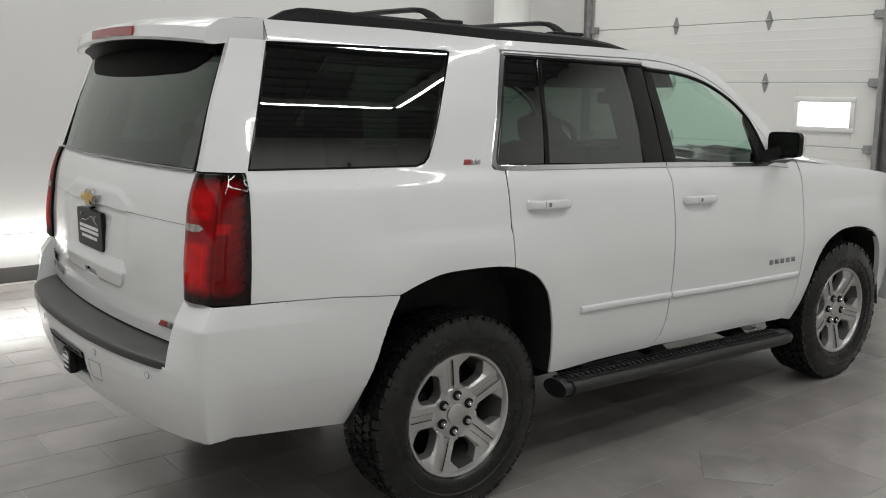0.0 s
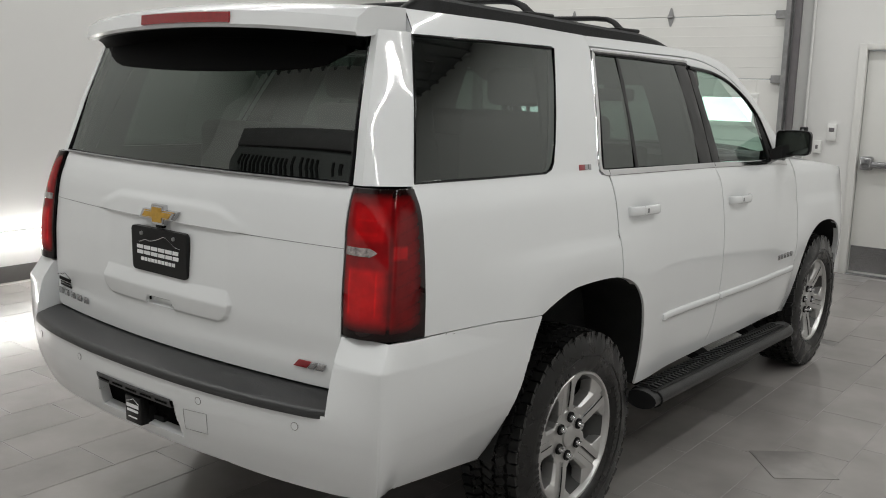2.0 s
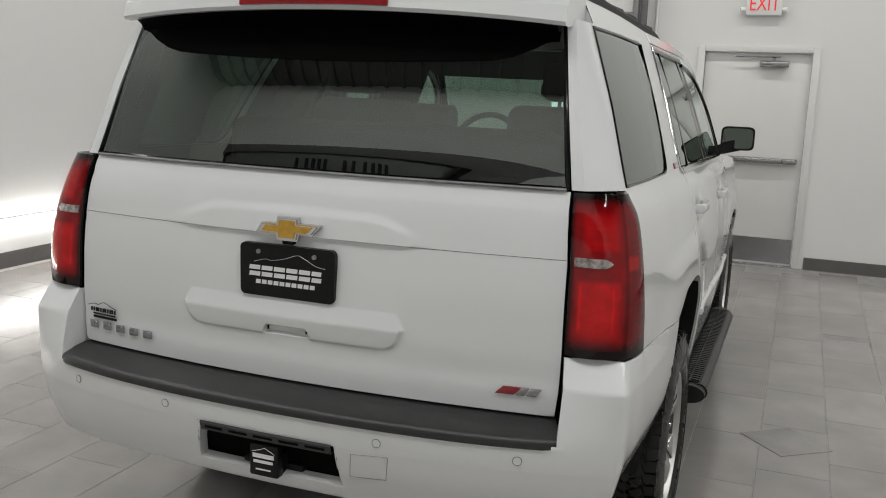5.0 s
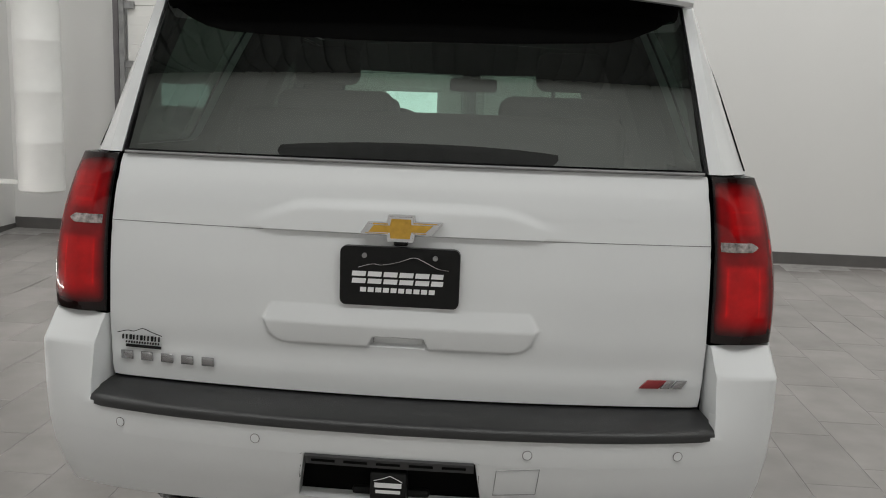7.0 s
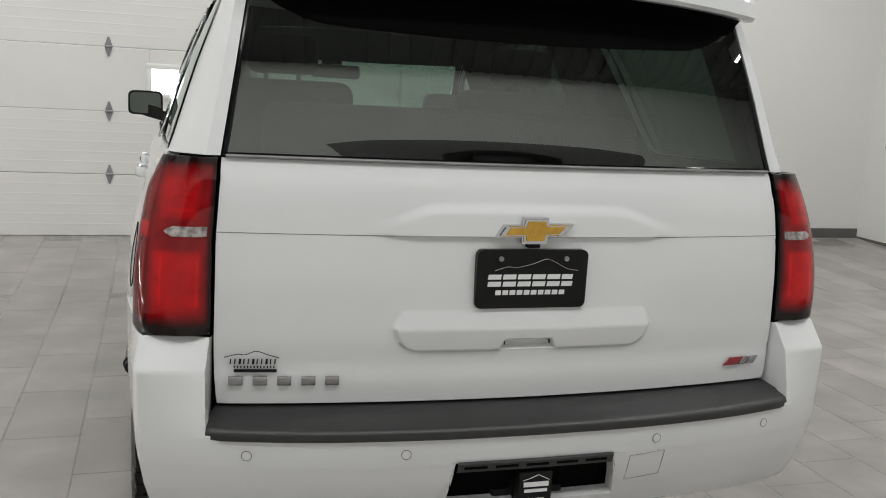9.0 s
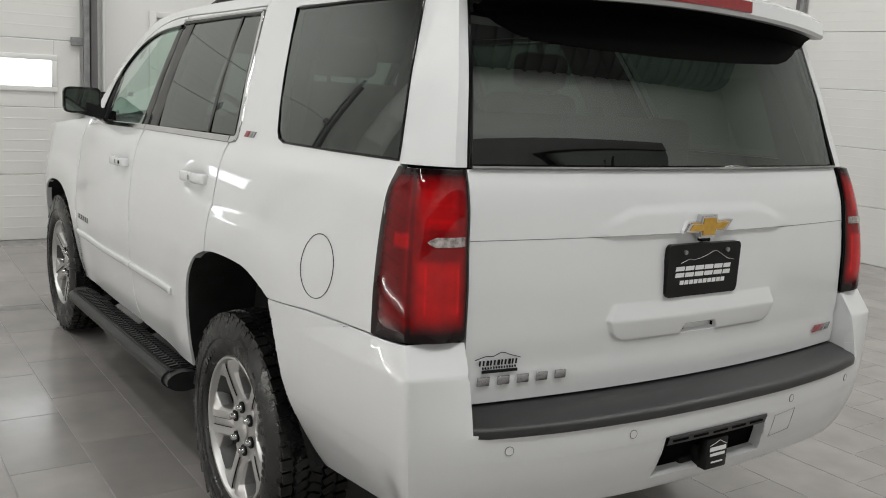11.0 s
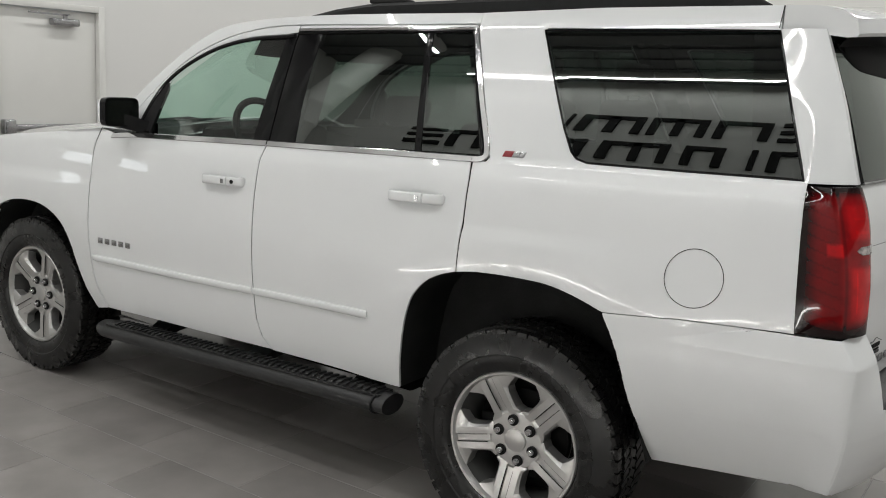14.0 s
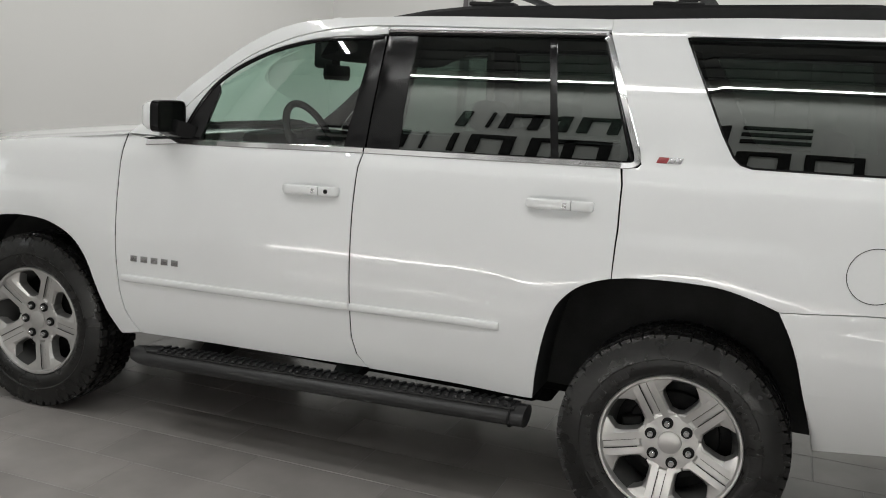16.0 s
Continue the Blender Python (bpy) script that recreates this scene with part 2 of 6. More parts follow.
def outward(bm, way):
    """Turns an open skin so that its mean normal looks along way."""
    bm.normal_update()
    total = Vector()
    for f in bm.faces:
        total += f.normal * f.calc_area()
    if total.dot(Vector(way)) < 0:
        bmesh.ops.reverse_faces(bm, faces=bm.faces)
    bm.normal_update()
    return bm


def thicken(bm, way, depth, bevel=0.0025):
    """Turns the rim of an open skin inwards by depth, with a small rounded edge."""
    outward(bm, way)
    normals = {v: v.normal.copy() for v in bm.verts}
    rim = [e for e in bm.edges if len(e.link_faces) == 1]
    made = bmesh.ops.extrude_edge_only(bm, edges=rim)
    fresh = [g for g in made["geom"] if isinstance(g, bmesh.types.BMVert)]
    for v in fresh:
        near = [e.other_vert(v) for e in v.link_edges if e.other_vert(v) in normals]
        if near:
            v.co -= normals[near[0]] * depth
    if bevel:
        bmesh.ops.bevel(bm, geom=[e for e in rim if e.is_valid], offset=bevel, segments=2, affect="EDGES", profile=0.5)
    bmesh.ops.recalc_face_normals(bm, faces=bm.faces)
    outward(bm, way)
    return bm


def flat_cut(outline, step, holes=(), also=((), ()), slants=()):
    """A flat polygon cut into a fine net; holes are convex polygons."""
    bm = bmesh.new()
    bm.faces.new([bm.verts.new((u, v, 0)) for u, v in outline])
    us, vs = [p[0] for p in outline], [p[1] for p in outline]
    cuts = []
    for lo, hi, no in ((min(us), max(us), (1, 0, 0)), (min(vs), max(vs), (0, 1, 0))):
        n = max(1, int(math.ceil((hi - lo) / step)))
        for k in range(1, n):
            at = lo + (hi - lo) * k / n
            cuts.append((Vector(no) * at, no))
    cuts += [(Vector((q, 0, 0)), (1, 0, 0)) for q in also[0]] + [(Vector((0, q, 0)), (0, 1, 0)) for q in also[1]]
    for hole in holes:
        for (a, b) in zip(hole, hole[1:] + hole[:1]):
            cuts.append((Vector((*a, 0)), (b[1] - a[1], a[0] - b[0], 0)))
    for co, no in cuts + list(slants):
        bmesh.ops.bisect_plane(bm, geom=bm.verts[:] + bm.edges[:] + bm.faces[:], dist=1e-5, plane_co=co, plane_no=no)
    for hole in holes:
        gone = []
        for f in bm.faces:
            c = f.calc_center_median()
            sides = [(b[0] - a[0]) * (c.y - a[1]) - (b[1] - a[1]) * (c.x - a[0]) for a, b in zip(hole, hole[1:] + hole[:1])]
            if all(s > 0 for s in sides) or all(s < 0 for s in sides):
                gone.append(f)
        bmesh.ops.delete(bm, geom=gone, context="FACES")
    return bm


def patch(outline, surface, way, step=0.05, depth=0.02, bevel=0.0025, holes=(), also=((), ()), slants=()):
    """A panel: an outline in surface coordinates laid on the surface, with turned-in edges."""
    bm = flat_cut(outline, step, holes, also, slants)
    for v in bm.verts:
        v.co = surface(v.co.x, v.co.y)
    return thicken(bm, way, depth, bevel) if depth else outward(bm, way)


def sweep(points, radius, closed=False, n=8, flat=1.0):
    """A tube along points."""
    pts = [Vector(p) for p in points]
    rows, up = [], None
    for i, p in enumerate(pts):
        a = pts[(i - 1) % len(pts)] if closed or i else p
        b = pts[(i + 1) % len(pts)] if closed or i < len(pts) - 1 else p
        d = (b - a).normalized()
        if up is None:
            up = Vector((0, 0, 1)) if abs(d.z) < 0.9 else Vector((1, 0, 0))
        side = d.cross(up).normalized()
        up = side.cross(d).normalized()
        rows.append([p + (side * math.cos(2 * math.pi * k / n) + up * math.sin(2 * math.pi * k / n) * flat) * radius for k in range(n)])
    return grid(rows, close_u=closed, close_v=True, caps=not closed)


def dense(points, step=0.04):
    """Points added along a polyline."""
    out = []
    for a, b in zip(points, points[1:]):
        n = max(1, int(math.dist(a, b) / step))
        out += [tuple(x + (y - x) * k / n for x, y in zip(a, b)) for k in range(n)]
    return out + [tuple(points[-1])]


def smooth_line(points, n=6):
    """A Catmull-Rom curve through points."""
    p = [Vector(q) for q in points]
    p = [2 * p[0] - p[1]] + p + [2 * p[-1] - p[-2]]
    out = []
    for a, b, c, d in zip(p, p[1:], p[2:], p[3:]):
        for k in range(n):
            t = k / n
            out.append(0.5 * (2 * b + (c - a) * t + (2 * a - 5 * b + 4 * c - d) * t * t + (3 * b - a - 3 * c + d) * t ** 3))
    return [tuple(q) for q in out] + [tuple(p[-2])]


def lathe(profile, axis, n=48, along="x"):
    """Turns a profile of (along, radius) about a line parallel to x through axis (x, y, z)."""
    ox, oy, oz = axis
    rows = []
    for k in range(n):
        a = 2 * math.pi * k / n
        rows.append([(ox + u, oy + r * math.cos(a), oz + r * math.sin(a)) for u, r in profile])
    return grid(rows, close_u=True)


def join(*bms):
    """One bmesh out of several."""
    out = bms[0]
    for b in bms[1:]:
        me = bpy.data.meshes.new("joined")
        b.to_mesh(me)
        b.free()
        out.from_mesh(me)
        bpy.data.meshes.remove(me)
    return out

# ---- the room ----
LETTER_Z = 4.0


def ground(y):
    """The height of the floor, which rises a little towards the front wall."""
    return 0.09 * min(max((y - 3.4) / 2.1, 0.0), 1.0)


def structure(name, bm, mat, label, category, smooth=False):
    return tagged(part(name, bm, mat, None, label, smooth), label, category, kind="structure")


floor_bm = grid([[(x, y, ground(y) - 0.0014) for y in (BACK, 0, 3.4, 4.0, 4.6, 5.2, 5.5, FRONT + 0.15)] for x in (LEFT - 0.2, 0, RIGHT + 0.2)])
floor = structure("floor", outward(floor_bm, (0, 0, 1)), GROUT, "grey stone-look tiled showroom floor with thin joints", "floor")

DOOR_L, DOOR_R, DOOR_TOP = -3.52, -0.25, 3.45
# front wall with openings for the sectional door and the exit door
wf = bmesh.new()
for lo, hi in (((LEFT - 0.2, -0.1), (DOOR_L + 0.12, CEIL)), ((DOOR_L + 0.12, DOOR_TOP - 0.12), (DOOR_R - 0.12, CEIL)), ((DOOR_R - 0.12, -0.1), (0.385, CEIL)), ((0.385, 2.08), (1.385, CEIL)), ((1.385, -0.1), (RIGHT + 0.2, CEIL))):
    box(wf, (lo[0], FRONT, lo[1]), (hi[0], FRONT + 0.2, hi[1]))
structure("wall_front", wf, WALL, "plain painted off-white showroom wall", "wall")
structure("wall_left", boxed((LEFT - 0.2, BACK, -0.1), (LEFT, FRONT, CEIL)), WALL, "plain off-white wall washed by a low light bar", "wall")
wr = bmesh.new()
RD0, RD1, RD_TOP = -1.6, 3.6, 4.2
for lo, hi in (((BACK, -0.1), (RD0, CEIL)), ((RD0, RD_TOP), (RD1, CEIL)), ((RD1, -0.1), (FRONT, CEIL))):
    box(wr, (RIGHT, lo[0], lo[1]), (RIGHT + 0.2, hi[0], hi[1]))
structure("wall_right", wr, WALL, "plain off-white wall with a sectional door", "wall")
structure("wall_back", boxed((LEFT - 0.2, BACK - 0.2, -0.1), (RIGHT + 0.2, BACK, CEIL)), WALL, "off-white wall with a dark sign board", "wall")
cb = boxed((LEFT - 0.2, BACK - 0.2, CEIL), (RIGHT + 0.2, FRONT + 0.2, CEIL + 0.15))
for k in range(44):
    x = LEFT + 0.27 * k + 0.12
    if x < RIGHT - 0.1:
        box(cb, (x, BACK, CEIL - 0.05), (x + 0.05, FRONT, CEIL + 0.01))
structure("ceiling", cb, CEIL_MAT, "dark ribbed metal ceiling", "ceiling")
for nm, lo, hi in (("baseboard_front_a", (LEFT, FRONT - 0.014, 0.05), (DOOR_L - 0.14, FRONT, 0.20)), ("baseboard_front_b", (1.45, FRONT - 0.014, 0.05), (RIGHT, FRONT, 0.20)), ("baseboard_left", (LEFT, BACK, 0), (LEFT + 0.014, FRONT - 0.02, 0.135)), ("baseboard_right", (RIGHT - 0.014, RD1 + 0.14, 0), (RIGHT, FRONT - 0.02, 0.11)), ("baseboard_right_b", (RIGHT - 0.014, BACK, 0), (RIGHT, RD0 - 0.14, 0.11))):
    structure(nm, boxed(lo, hi, 0.004), SKIRT, "dark grey rubber baseboard", "baseboard")

# ceiling light fixtures
for cx, cy, lx, ly, power in CEILING_ROWS:
    hx, hy = max(lx, 0.12) / 2, max(ly, 0.12) / 2
    fx = thing("ceiling_light", "long white linear light fixture under the ceiling", "light", (cx, cy, LAMP_Z), "ceiling lights")
    part("housing", boxed((-hx, -hy, -0.035), (hx, hy, 0.10), 0.01), WHITE_PLASTIC, fx)
wl = thing("wall_light", "low white light bar along the off-white wall", "light", (LEFT, 0.2, 0.40))
part("housing", boxed((0.0, -1.72, -0.02), (0.03, 3.72, 0.02), 0.005), WHITE_PLASTIC, wl)
tube = bmesh.new()
cylinder(tube, (0.055, -1.7, 0), (0.055, 3.7, 0), 0.017, n=16)
part("tube", tube, TUBE, wl, "glowing white tube")


def sectional_door(name, width, height, section, windows, hinges, label, rot, at):
    """An overhead door of raised sections with hinges; x along the width, y out of the room."""
    d = thing(name, label, "garage door", at, kind="structure")
    d.rotation_euler = (0, 0, rot)
    z = 0.0
    k = 0
    while z < height - 0.05:
        top = min(z + section[min(k, len(section) - 1)], height)
        holes = [(wx, wz0, wz1, ww) for (kk, wx, ww, wz0, wz1) in windows if kk == k]
        bm = bmesh.new()
        if holes:
            xs = -width / 2
            for wx, z0, z1, ww in holes:
                box(bm, (xs, -0.02, z + 0.0018), (wx - ww / 2, 0.03, top - 0.003), 0.004, 1)
                box(bm, (wx - ww / 2, -0.02, z + 0.0018), (wx + ww / 2, 0.03, z0), 0.004, 1)
                box(bm, (wx - ww / 2, -0.02, z1), (wx + ww / 2, 0.03, top - 0.003), 0.004, 1)
                xs = wx + ww / 2
            box(bm, (xs, -0.02, z + 0.0018), (width / 2, 0.03, top - 0.003), 0.004, 1)
        else:
            box(bm, (-width / 2, -0.02, z + 0.0018), (width / 2, 0.03, top - 0.003), 0.004, 1)
        for r in (0.18, 0.34, 0.50, 0.66, 0.82):
            if not holes:
                box(bm, (-width / 2 + 0.02, -0.0212, z + (top - z) * r), (width / 2 - 0.02, -0.019, z + (top - z) * r + 0.012), 0.001, 1)
        sec = part("section", bm, DOOR_WHITE, d, smooth=False)
        for wx, z0, z1, ww in holes:
            w = part("window", boxed((wx - ww / 2 + 0.01, 0.0, z0 + 0.01), (wx + ww / 2 - 0.01, 0.012, z1 - 0.01)), DAY, d, "bright daylit pane", False)
            fr = bmesh.new()
            for lo, hi in (((wx - ww / 2 - 0.025, z0 - 0.025), (wx + ww / 2 + 0.025, z0 + 0.02)), ((wx - ww / 2 - 0.025, z1 - 0.02), (wx + ww / 2 + 0.025, z1 + 0.025)), ((wx - ww / 2 - 0.025, z0 + 0.02), (wx - ww / 2 + 0.02, z1 - 0.02)), ((wx + ww / 2 - 0.02, z0 + 0.02), (wx + ww / 2 + 0.025, z1 - 0.02))):
                box(fr, (lo[0], -0.036, lo[1]), (hi[0], 0.02, hi[1]), 0.006, 2)
            part("window_frame", fr, WHITE_PLASTIC, w, "white plastic frame")
        if top < height - 0.05:
            for hx in hinges:
                hb = bmesh.new()
                for sgn in (1, -1):
                    vs = [hb.verts.new((hx + a, -0.027, top + sgn * b)) for a, b in ((-0.035, 0.0), (0.035, 0.0), (0.007, 0.085), (-0.007, 0.085))]
                    hb.faces.new(vs)
                ex = bmesh.ops.extrude_face_region(hb, geom=hb.faces[:])
                bmesh.ops.translate(hb, verts=[g for g in ex["geom"] if isinstance(g, bmesh.types.BMVert)], vec=(0, 0.006, 0))
                cylinder(hb, (hx - 0.03, -0.032, top), (hx + 0.03, -0.032, top), 0.011, n=10)
                bmesh.ops.recalc_face_normals(hb, faces=hb.faces)
                part("hinge", hb, GREY_STEEL, d, "galvanised diamond-shaped hinge", False)
            for hx in (-width / 2 + 0.03, width / 2 - 0.03):
                rb = boxed((hx - 0.05, -0.06, top - 0.035), (hx + 0.05, -0.021, top + 0.035), 0.004, 1)
                cylinder(rb, (hx - 0.06, -0.05, top), (hx + 0.09 * (1 if hx > 0 else -1), -0.05, top), 0.009, n=8)
                part("roller", rb, GREY_STEEL, d, "steel roller bracket", False)
        z, k = top, k + 1
    for sgn in (-1, 1):
        tb = boxed((sgn * (width / 2 + 0.015), -0.085, 0.0), (sgn * (width / 2 + 0.06), -0.03, height + 0.3), 0.004, 1)
        box(tb, (sgn * (width / 2 + 0.05), -0.03, 0.0), (sgn * (width / 2 + 0.075), -0.002, height + 0.3))
        part("track", tb, GREY_STEEL, d, "galvanised steel door track", False)
        part("weather_strip", boxed((sgn * (width / 2 + 0.078), -0.05, 0), (sgn * (width / 2 + 0.135), -0.002, height + 0.2), 0.006), DARK_GREY, d, "dark grey jamb strip")
    return d


WID = DOOR_R - DOOR_L
sectional_door("door_1", WID, 3.36, (0.56,), ((2, -1.07, 0.52, 1.275, 1.530), (2, 1.155, 0.53, 1.275, 1.530)), (-0.51, 0.55), "white sectional overhead door with two small daylit windows", 0, ((DOOR_L + DOOR_R) / 2, FRONT - 0.10, 0.088))
sectional_door("door_2", RD1 - RD0, 4.2, (0.60, 0.60, 0.60, 0.60, 0.60, 0.60, 0.6), (), (-1.3, 0.0, 1.3), "white sectional overhead door, closed", -math.pi / 2, (RIGHT, (RD0 + RD1) / 2, 0.0))

# exit door with frame, closer, panic bar and kick plate
ex = thing("door_3", "white steel exit door with a panic bar, closed", "door", (0.885, FRONT, 0.088), kind="structure")
ex.scale = (0.975, 1.0, 0.948)
fb = bmesh.new()
for lo, hi in (((-0.54, -0.02, 0), (-0.475, 0.16, 2.10)), ((0.475, -0.02, 0), (0.54, 0.16, 2.10)), ((-0.475, -0.02, 2.045), (0.475, 0.16, 2.10))):
    box(fb, lo, hi, 0.006)
part("door_frame", fb, DOOR_PAINT, ex)
part("leaf", boxed((-0.47, 0.03, 0.012), (0.47, 0.075, 2.04), 0.004), DOOR_PAINT, ex)
part("kick_plate", boxed((-0.46, 0.026, 0.03), (0.46, 0.03, 0.27), 0.001, 1), SATIN, ex, "brushed steel kick plate")
pb = boxed((-0.40, -0.04, 1.00), (0.30, 0.01, 1.055), 0.012)
box(pb, (-0.44, -0.05, 0.975), (-0.34, 0.03, 1.10), 0.015)
box(pb, (0.30, -0.035, 1.0), (0.43, 0.01, 1.055), 0.012)
part("panic_bar", pb, SATIN, ex, "satin metal panic bar")
cl = boxed((0.02, -0.035, 1.91), (0.28, 0.028, 1.97), 0.012)
box(cl, (-0.20, -0.03, 1.995), (0.20, -0.022, 2.01), 0.002, 1)
box(cl, (0.13, -0.03, 1.96), (0.16, -0.01, 2.005))
part("door_closer", cl, SATIN, ex, "metal door closer")
part("threshold", boxed((-0.47, -0.03, 0.0), (0.47, 0.12, 0.012), 0.003), SATIN, ex, "metal threshold")

sg = thing("exit_sign", "white exit sign with red letters above the door", "sign", (0.90, FRONT, 2.35))
sgb = boxed((-0.15, -0.06, 0), (0.15, -0.001, 0.20), 0.008)
part("case", sgb, WHITE_PLASTIC, sg)
for sx in (-1, 1):
    lb = bmesh.new()
    cylinder(lb, (sx * 0.15, -0.03, 0.05), (sx * 0.20, -0.05, 0.045), 0.018, 0.024, 14)
    part("emergency_lamp", lb, WHITE_PLASTIC, sg)
fc = bpy.data.curves.new("exit_letters", "FONT")
fc.body, fc.size, fc.extrude, fc.align_x = "EXIT", 0.175, 0.002, "CENTER"
tmp = new("letters_source", fc)
tmp_me = bpy.data.meshes.new_from_object(tmp.evaluated_get(bpy.context.evaluated_depsgraph_get()))
bpy.data.objects.remove(tmp)
let = mesh_object("lettering", tmp_me, SIGN_RED, sg, "red letters", False)
tmp_me.transform(Matrix.Translation((0, -0.063, 0.04)) @ Matrix.Rotation(math.pi / 2, 4, "X") @ Matrix.Diagonal((0.72, 1, 1, 1)))

# small fittings on the walls
sw = thing("door_control", "black push-button door control with a conduit on the wall", "switch", (-0.04, FRONT, 1.225))
part("case", boxed((-0.03, -0.05, 0), (0.03, -0.001, 0.13), 0.006), BLACK_TRIM, sw)
for k in range(3):
    bb = bmesh.new()
    cylinder(bb, (0, -0.06, 0.025 + 0.04 * k), (0, -0.045, 0.025 + 0.04 * k), 0.011, n=14)
    part("button", bb, SATIN, sw)
cd = bmesh.new()
cylinder(cd, (0, -0.02, 0.13), (0, -0.02, 3.4), 0.012, n=12)
cylinder(cd, (0, -0.02, -0.9), (0, -0.02, 0.0), 0.012, n=12)
part("conduit", cd, WHITE_PLASTIC, sw)


def wall_plate(name, label, category, at, size, rot=0, dark=None):
    w = thing(name, label, category, at)
    w.rotation_euler = (0, 0, rot)
    part("cover", boxed((-size[0] / 2, -0.022, 0), (size[0] / 2, -0.001, size[1]), 0.004), WHITE_PLASTIC, w)
    if dark:
        part("screen", boxed((-dark[0] / 2, -0.0245, dark[1]), (dark[0] / 2, -0.021, dark[1] + dark[2]), 0.001, 1), DARK_GREY, w)
    return w


wall_plate("thermostat", "small white thermostat with a dark display", "thermostat", (0.195, FRONT, 1.245), (0.075, 0.15), 0, (0.045, 0.08, 0.035))
wall_plate("light_switch", "white light switch plate", "switch", (0.08, FRONT, 1.13), (0.07, 0.115), 0, (0.02, 0.04, 0.035))
wall_plate("thermostat", "small white thermostat with a dark display", "thermostat", (4.08, FRONT, 1.16), (0.12, 0.10), 0, (0.07, 0.03, 0.05))
wall_plate("wall_socket", "white double socket plate", "socket", (4.53, FRONT, 0.50), (0.07, 0.115), 0)
wall_plate("wall_socket", "white double socket plate", "socket", (4.68, FRONT, 0.50), (0.07, 0.115), 0)
wall_plate("thermostat", "small white thermostat with a dark display", "thermostat", (RIGHT, 5.25, 1.14), (0.12, 0.10), -math.pi / 2, (0.07, 0.03, 0.05))
wall_plate("wall_socket", "white double socket plate", "socket", (LEFT, 1.75, 0.62), (0.07, 0.115), math.pi / 2)


def bollard(x, y, h):
    b = thing("bollard", "white plastic-sleeved safety bollard by the overhead door", "bollard", (x, y, ground(y)), "door bollards")
    part("sleeve", lathe_z([(0.0, 0.075), (h - 0.05, 0.075), (h - 0.02, 0.070), (h, 0.05), (h + 0.01, 0.0)]), WHITE_PLASTIC, b)
    return b


def lathe_z(profile, n=32):
    rows = []
    for k in range(n):
        a = 2 * math.pi * k / n
        rows.append([(r * math.cos(a), r * math.sin(a), z) for z, r in profile])
    return grid(rows, close_u=True)


bollard(-3.56, 5.2, 1.02)
bollard(-0.27, 5.2, 0.98)

# wrapped vertical pipe in the corner
pp = thing("drain_pipe", "thick white wrapped vertical pipe on wall brackets", "pipe", (-4.035, 4.7, 0.58))
part("jacket", lathe_z([(0.0, 0.0), (0.0, 0.18), (0.02, 0.2)] + [(0.02 + 0.45 * k + d, 0.2 + e) for k in range(1, 11) for d, e in ((-0.03, 0), (-0.02, 0.004), (0.0, 0.0))] + [(CEIL - 0.58, 0.2)], 40), WHITE_PLASTIC, pp)
for bz in (0.06, 3.0):
    part("bracket", boxed((-0.60, -0.03, bz), (-0.19, 0.03, bz + 0.04), 0.004, 1), WHITE_PLASTIC, pp)


# sign board on the back wall and dark lettering on the left wall: plain bars
sbd = thing("sign_board", "long grey sign board with black letter bars on the wall", "sign", (0.08, BACK, 3.0))
part("board", boxed((-3.95, 0.0, -0.75), (4.02, 0.06, 0.58), 0.01), BOARD, sbd)
part("top_strip", boxed((-3.95, 0.0, 0.58), (4.02, 0.09, 0.78), 0.01), DARK_GREY, sbd, "dark grey strip along the top")
for k in range(27):
    x = 3.96 - 0.287 * k
    tall = 0.24 if 4 <= k <= 22 else 0.18
    for q in ((0.0, 0.09, 0.18), (0.0, 0.16), (0.0,))[k % 3 if 4 <= k <= 22 else 0]:
        part("letter_bar", boxed((x - q - 0.045, 0.06, 0.22), (x - q, 0.08, 0.22 + tall), 0.004), INK, sbd, smooth=False)
lt = thing("wall_lettering", "large black letter bars high on the off-white wall", "sign", (LEFT, 0.0, LETTER_Z))


def letter_bars(owner, y0, width, z0, z1, kind):
    """One letter's worth of plain bars: uprights, or levels one above another."""
    if kind == "levels":
        spans = [(y0, y0 + width, z0 + (z1 - z0) * f, z0 + (z1 - z0) * (f + 0.2)) for f in (0.0, 0.4, 0.8)]
    else:
        thick = min(0.10, width * 0.24)
        spans = [(y0 + (width - thick) * (k / max(kind - 1, 1)), y0 + (width - thick) * (k / max(kind - 1, 1)) + thick, z0, z1) for k in range(kind)]
        if kind > 1:
            spans.append((y0 + thick, y0 + width - thick, z1 - 0.085, z1))
    for a, b, c, d in spans:
        part("letter_bar", boxed((0.0, a, c), (0.03, b, d), 0.004), INK, owner, smooth=False)


# first row: six wide letters; second row: ten narrower ones
for y0, width, kind in ((-0.40, 0.58, "levels"), (0.27, 0.56, 2), (0.92, 0.64, 3), (1.64, 0.64, 3), (2.37, 0.14, 1), (2.60, 0.50, 1)):
    letter_bars(lt, y0, width, 0.0, 0.39, kind)
for y0, width, kind in ((-0.92, 0.56, 2), (-0.24, 0.42, 2), (0.30, 0.26, 1), (0.62, 0.42, 2), (1.20, 0.72, 3), (2.06, 0.42, 2), (2.60, 0.24, 1), (2.90, 0.11, 1), (3.08, 0.40, 2), (3.56, 0.42, "levels")):
    letter_bars(lt, y0, width, -0.53, -0.19, kind)
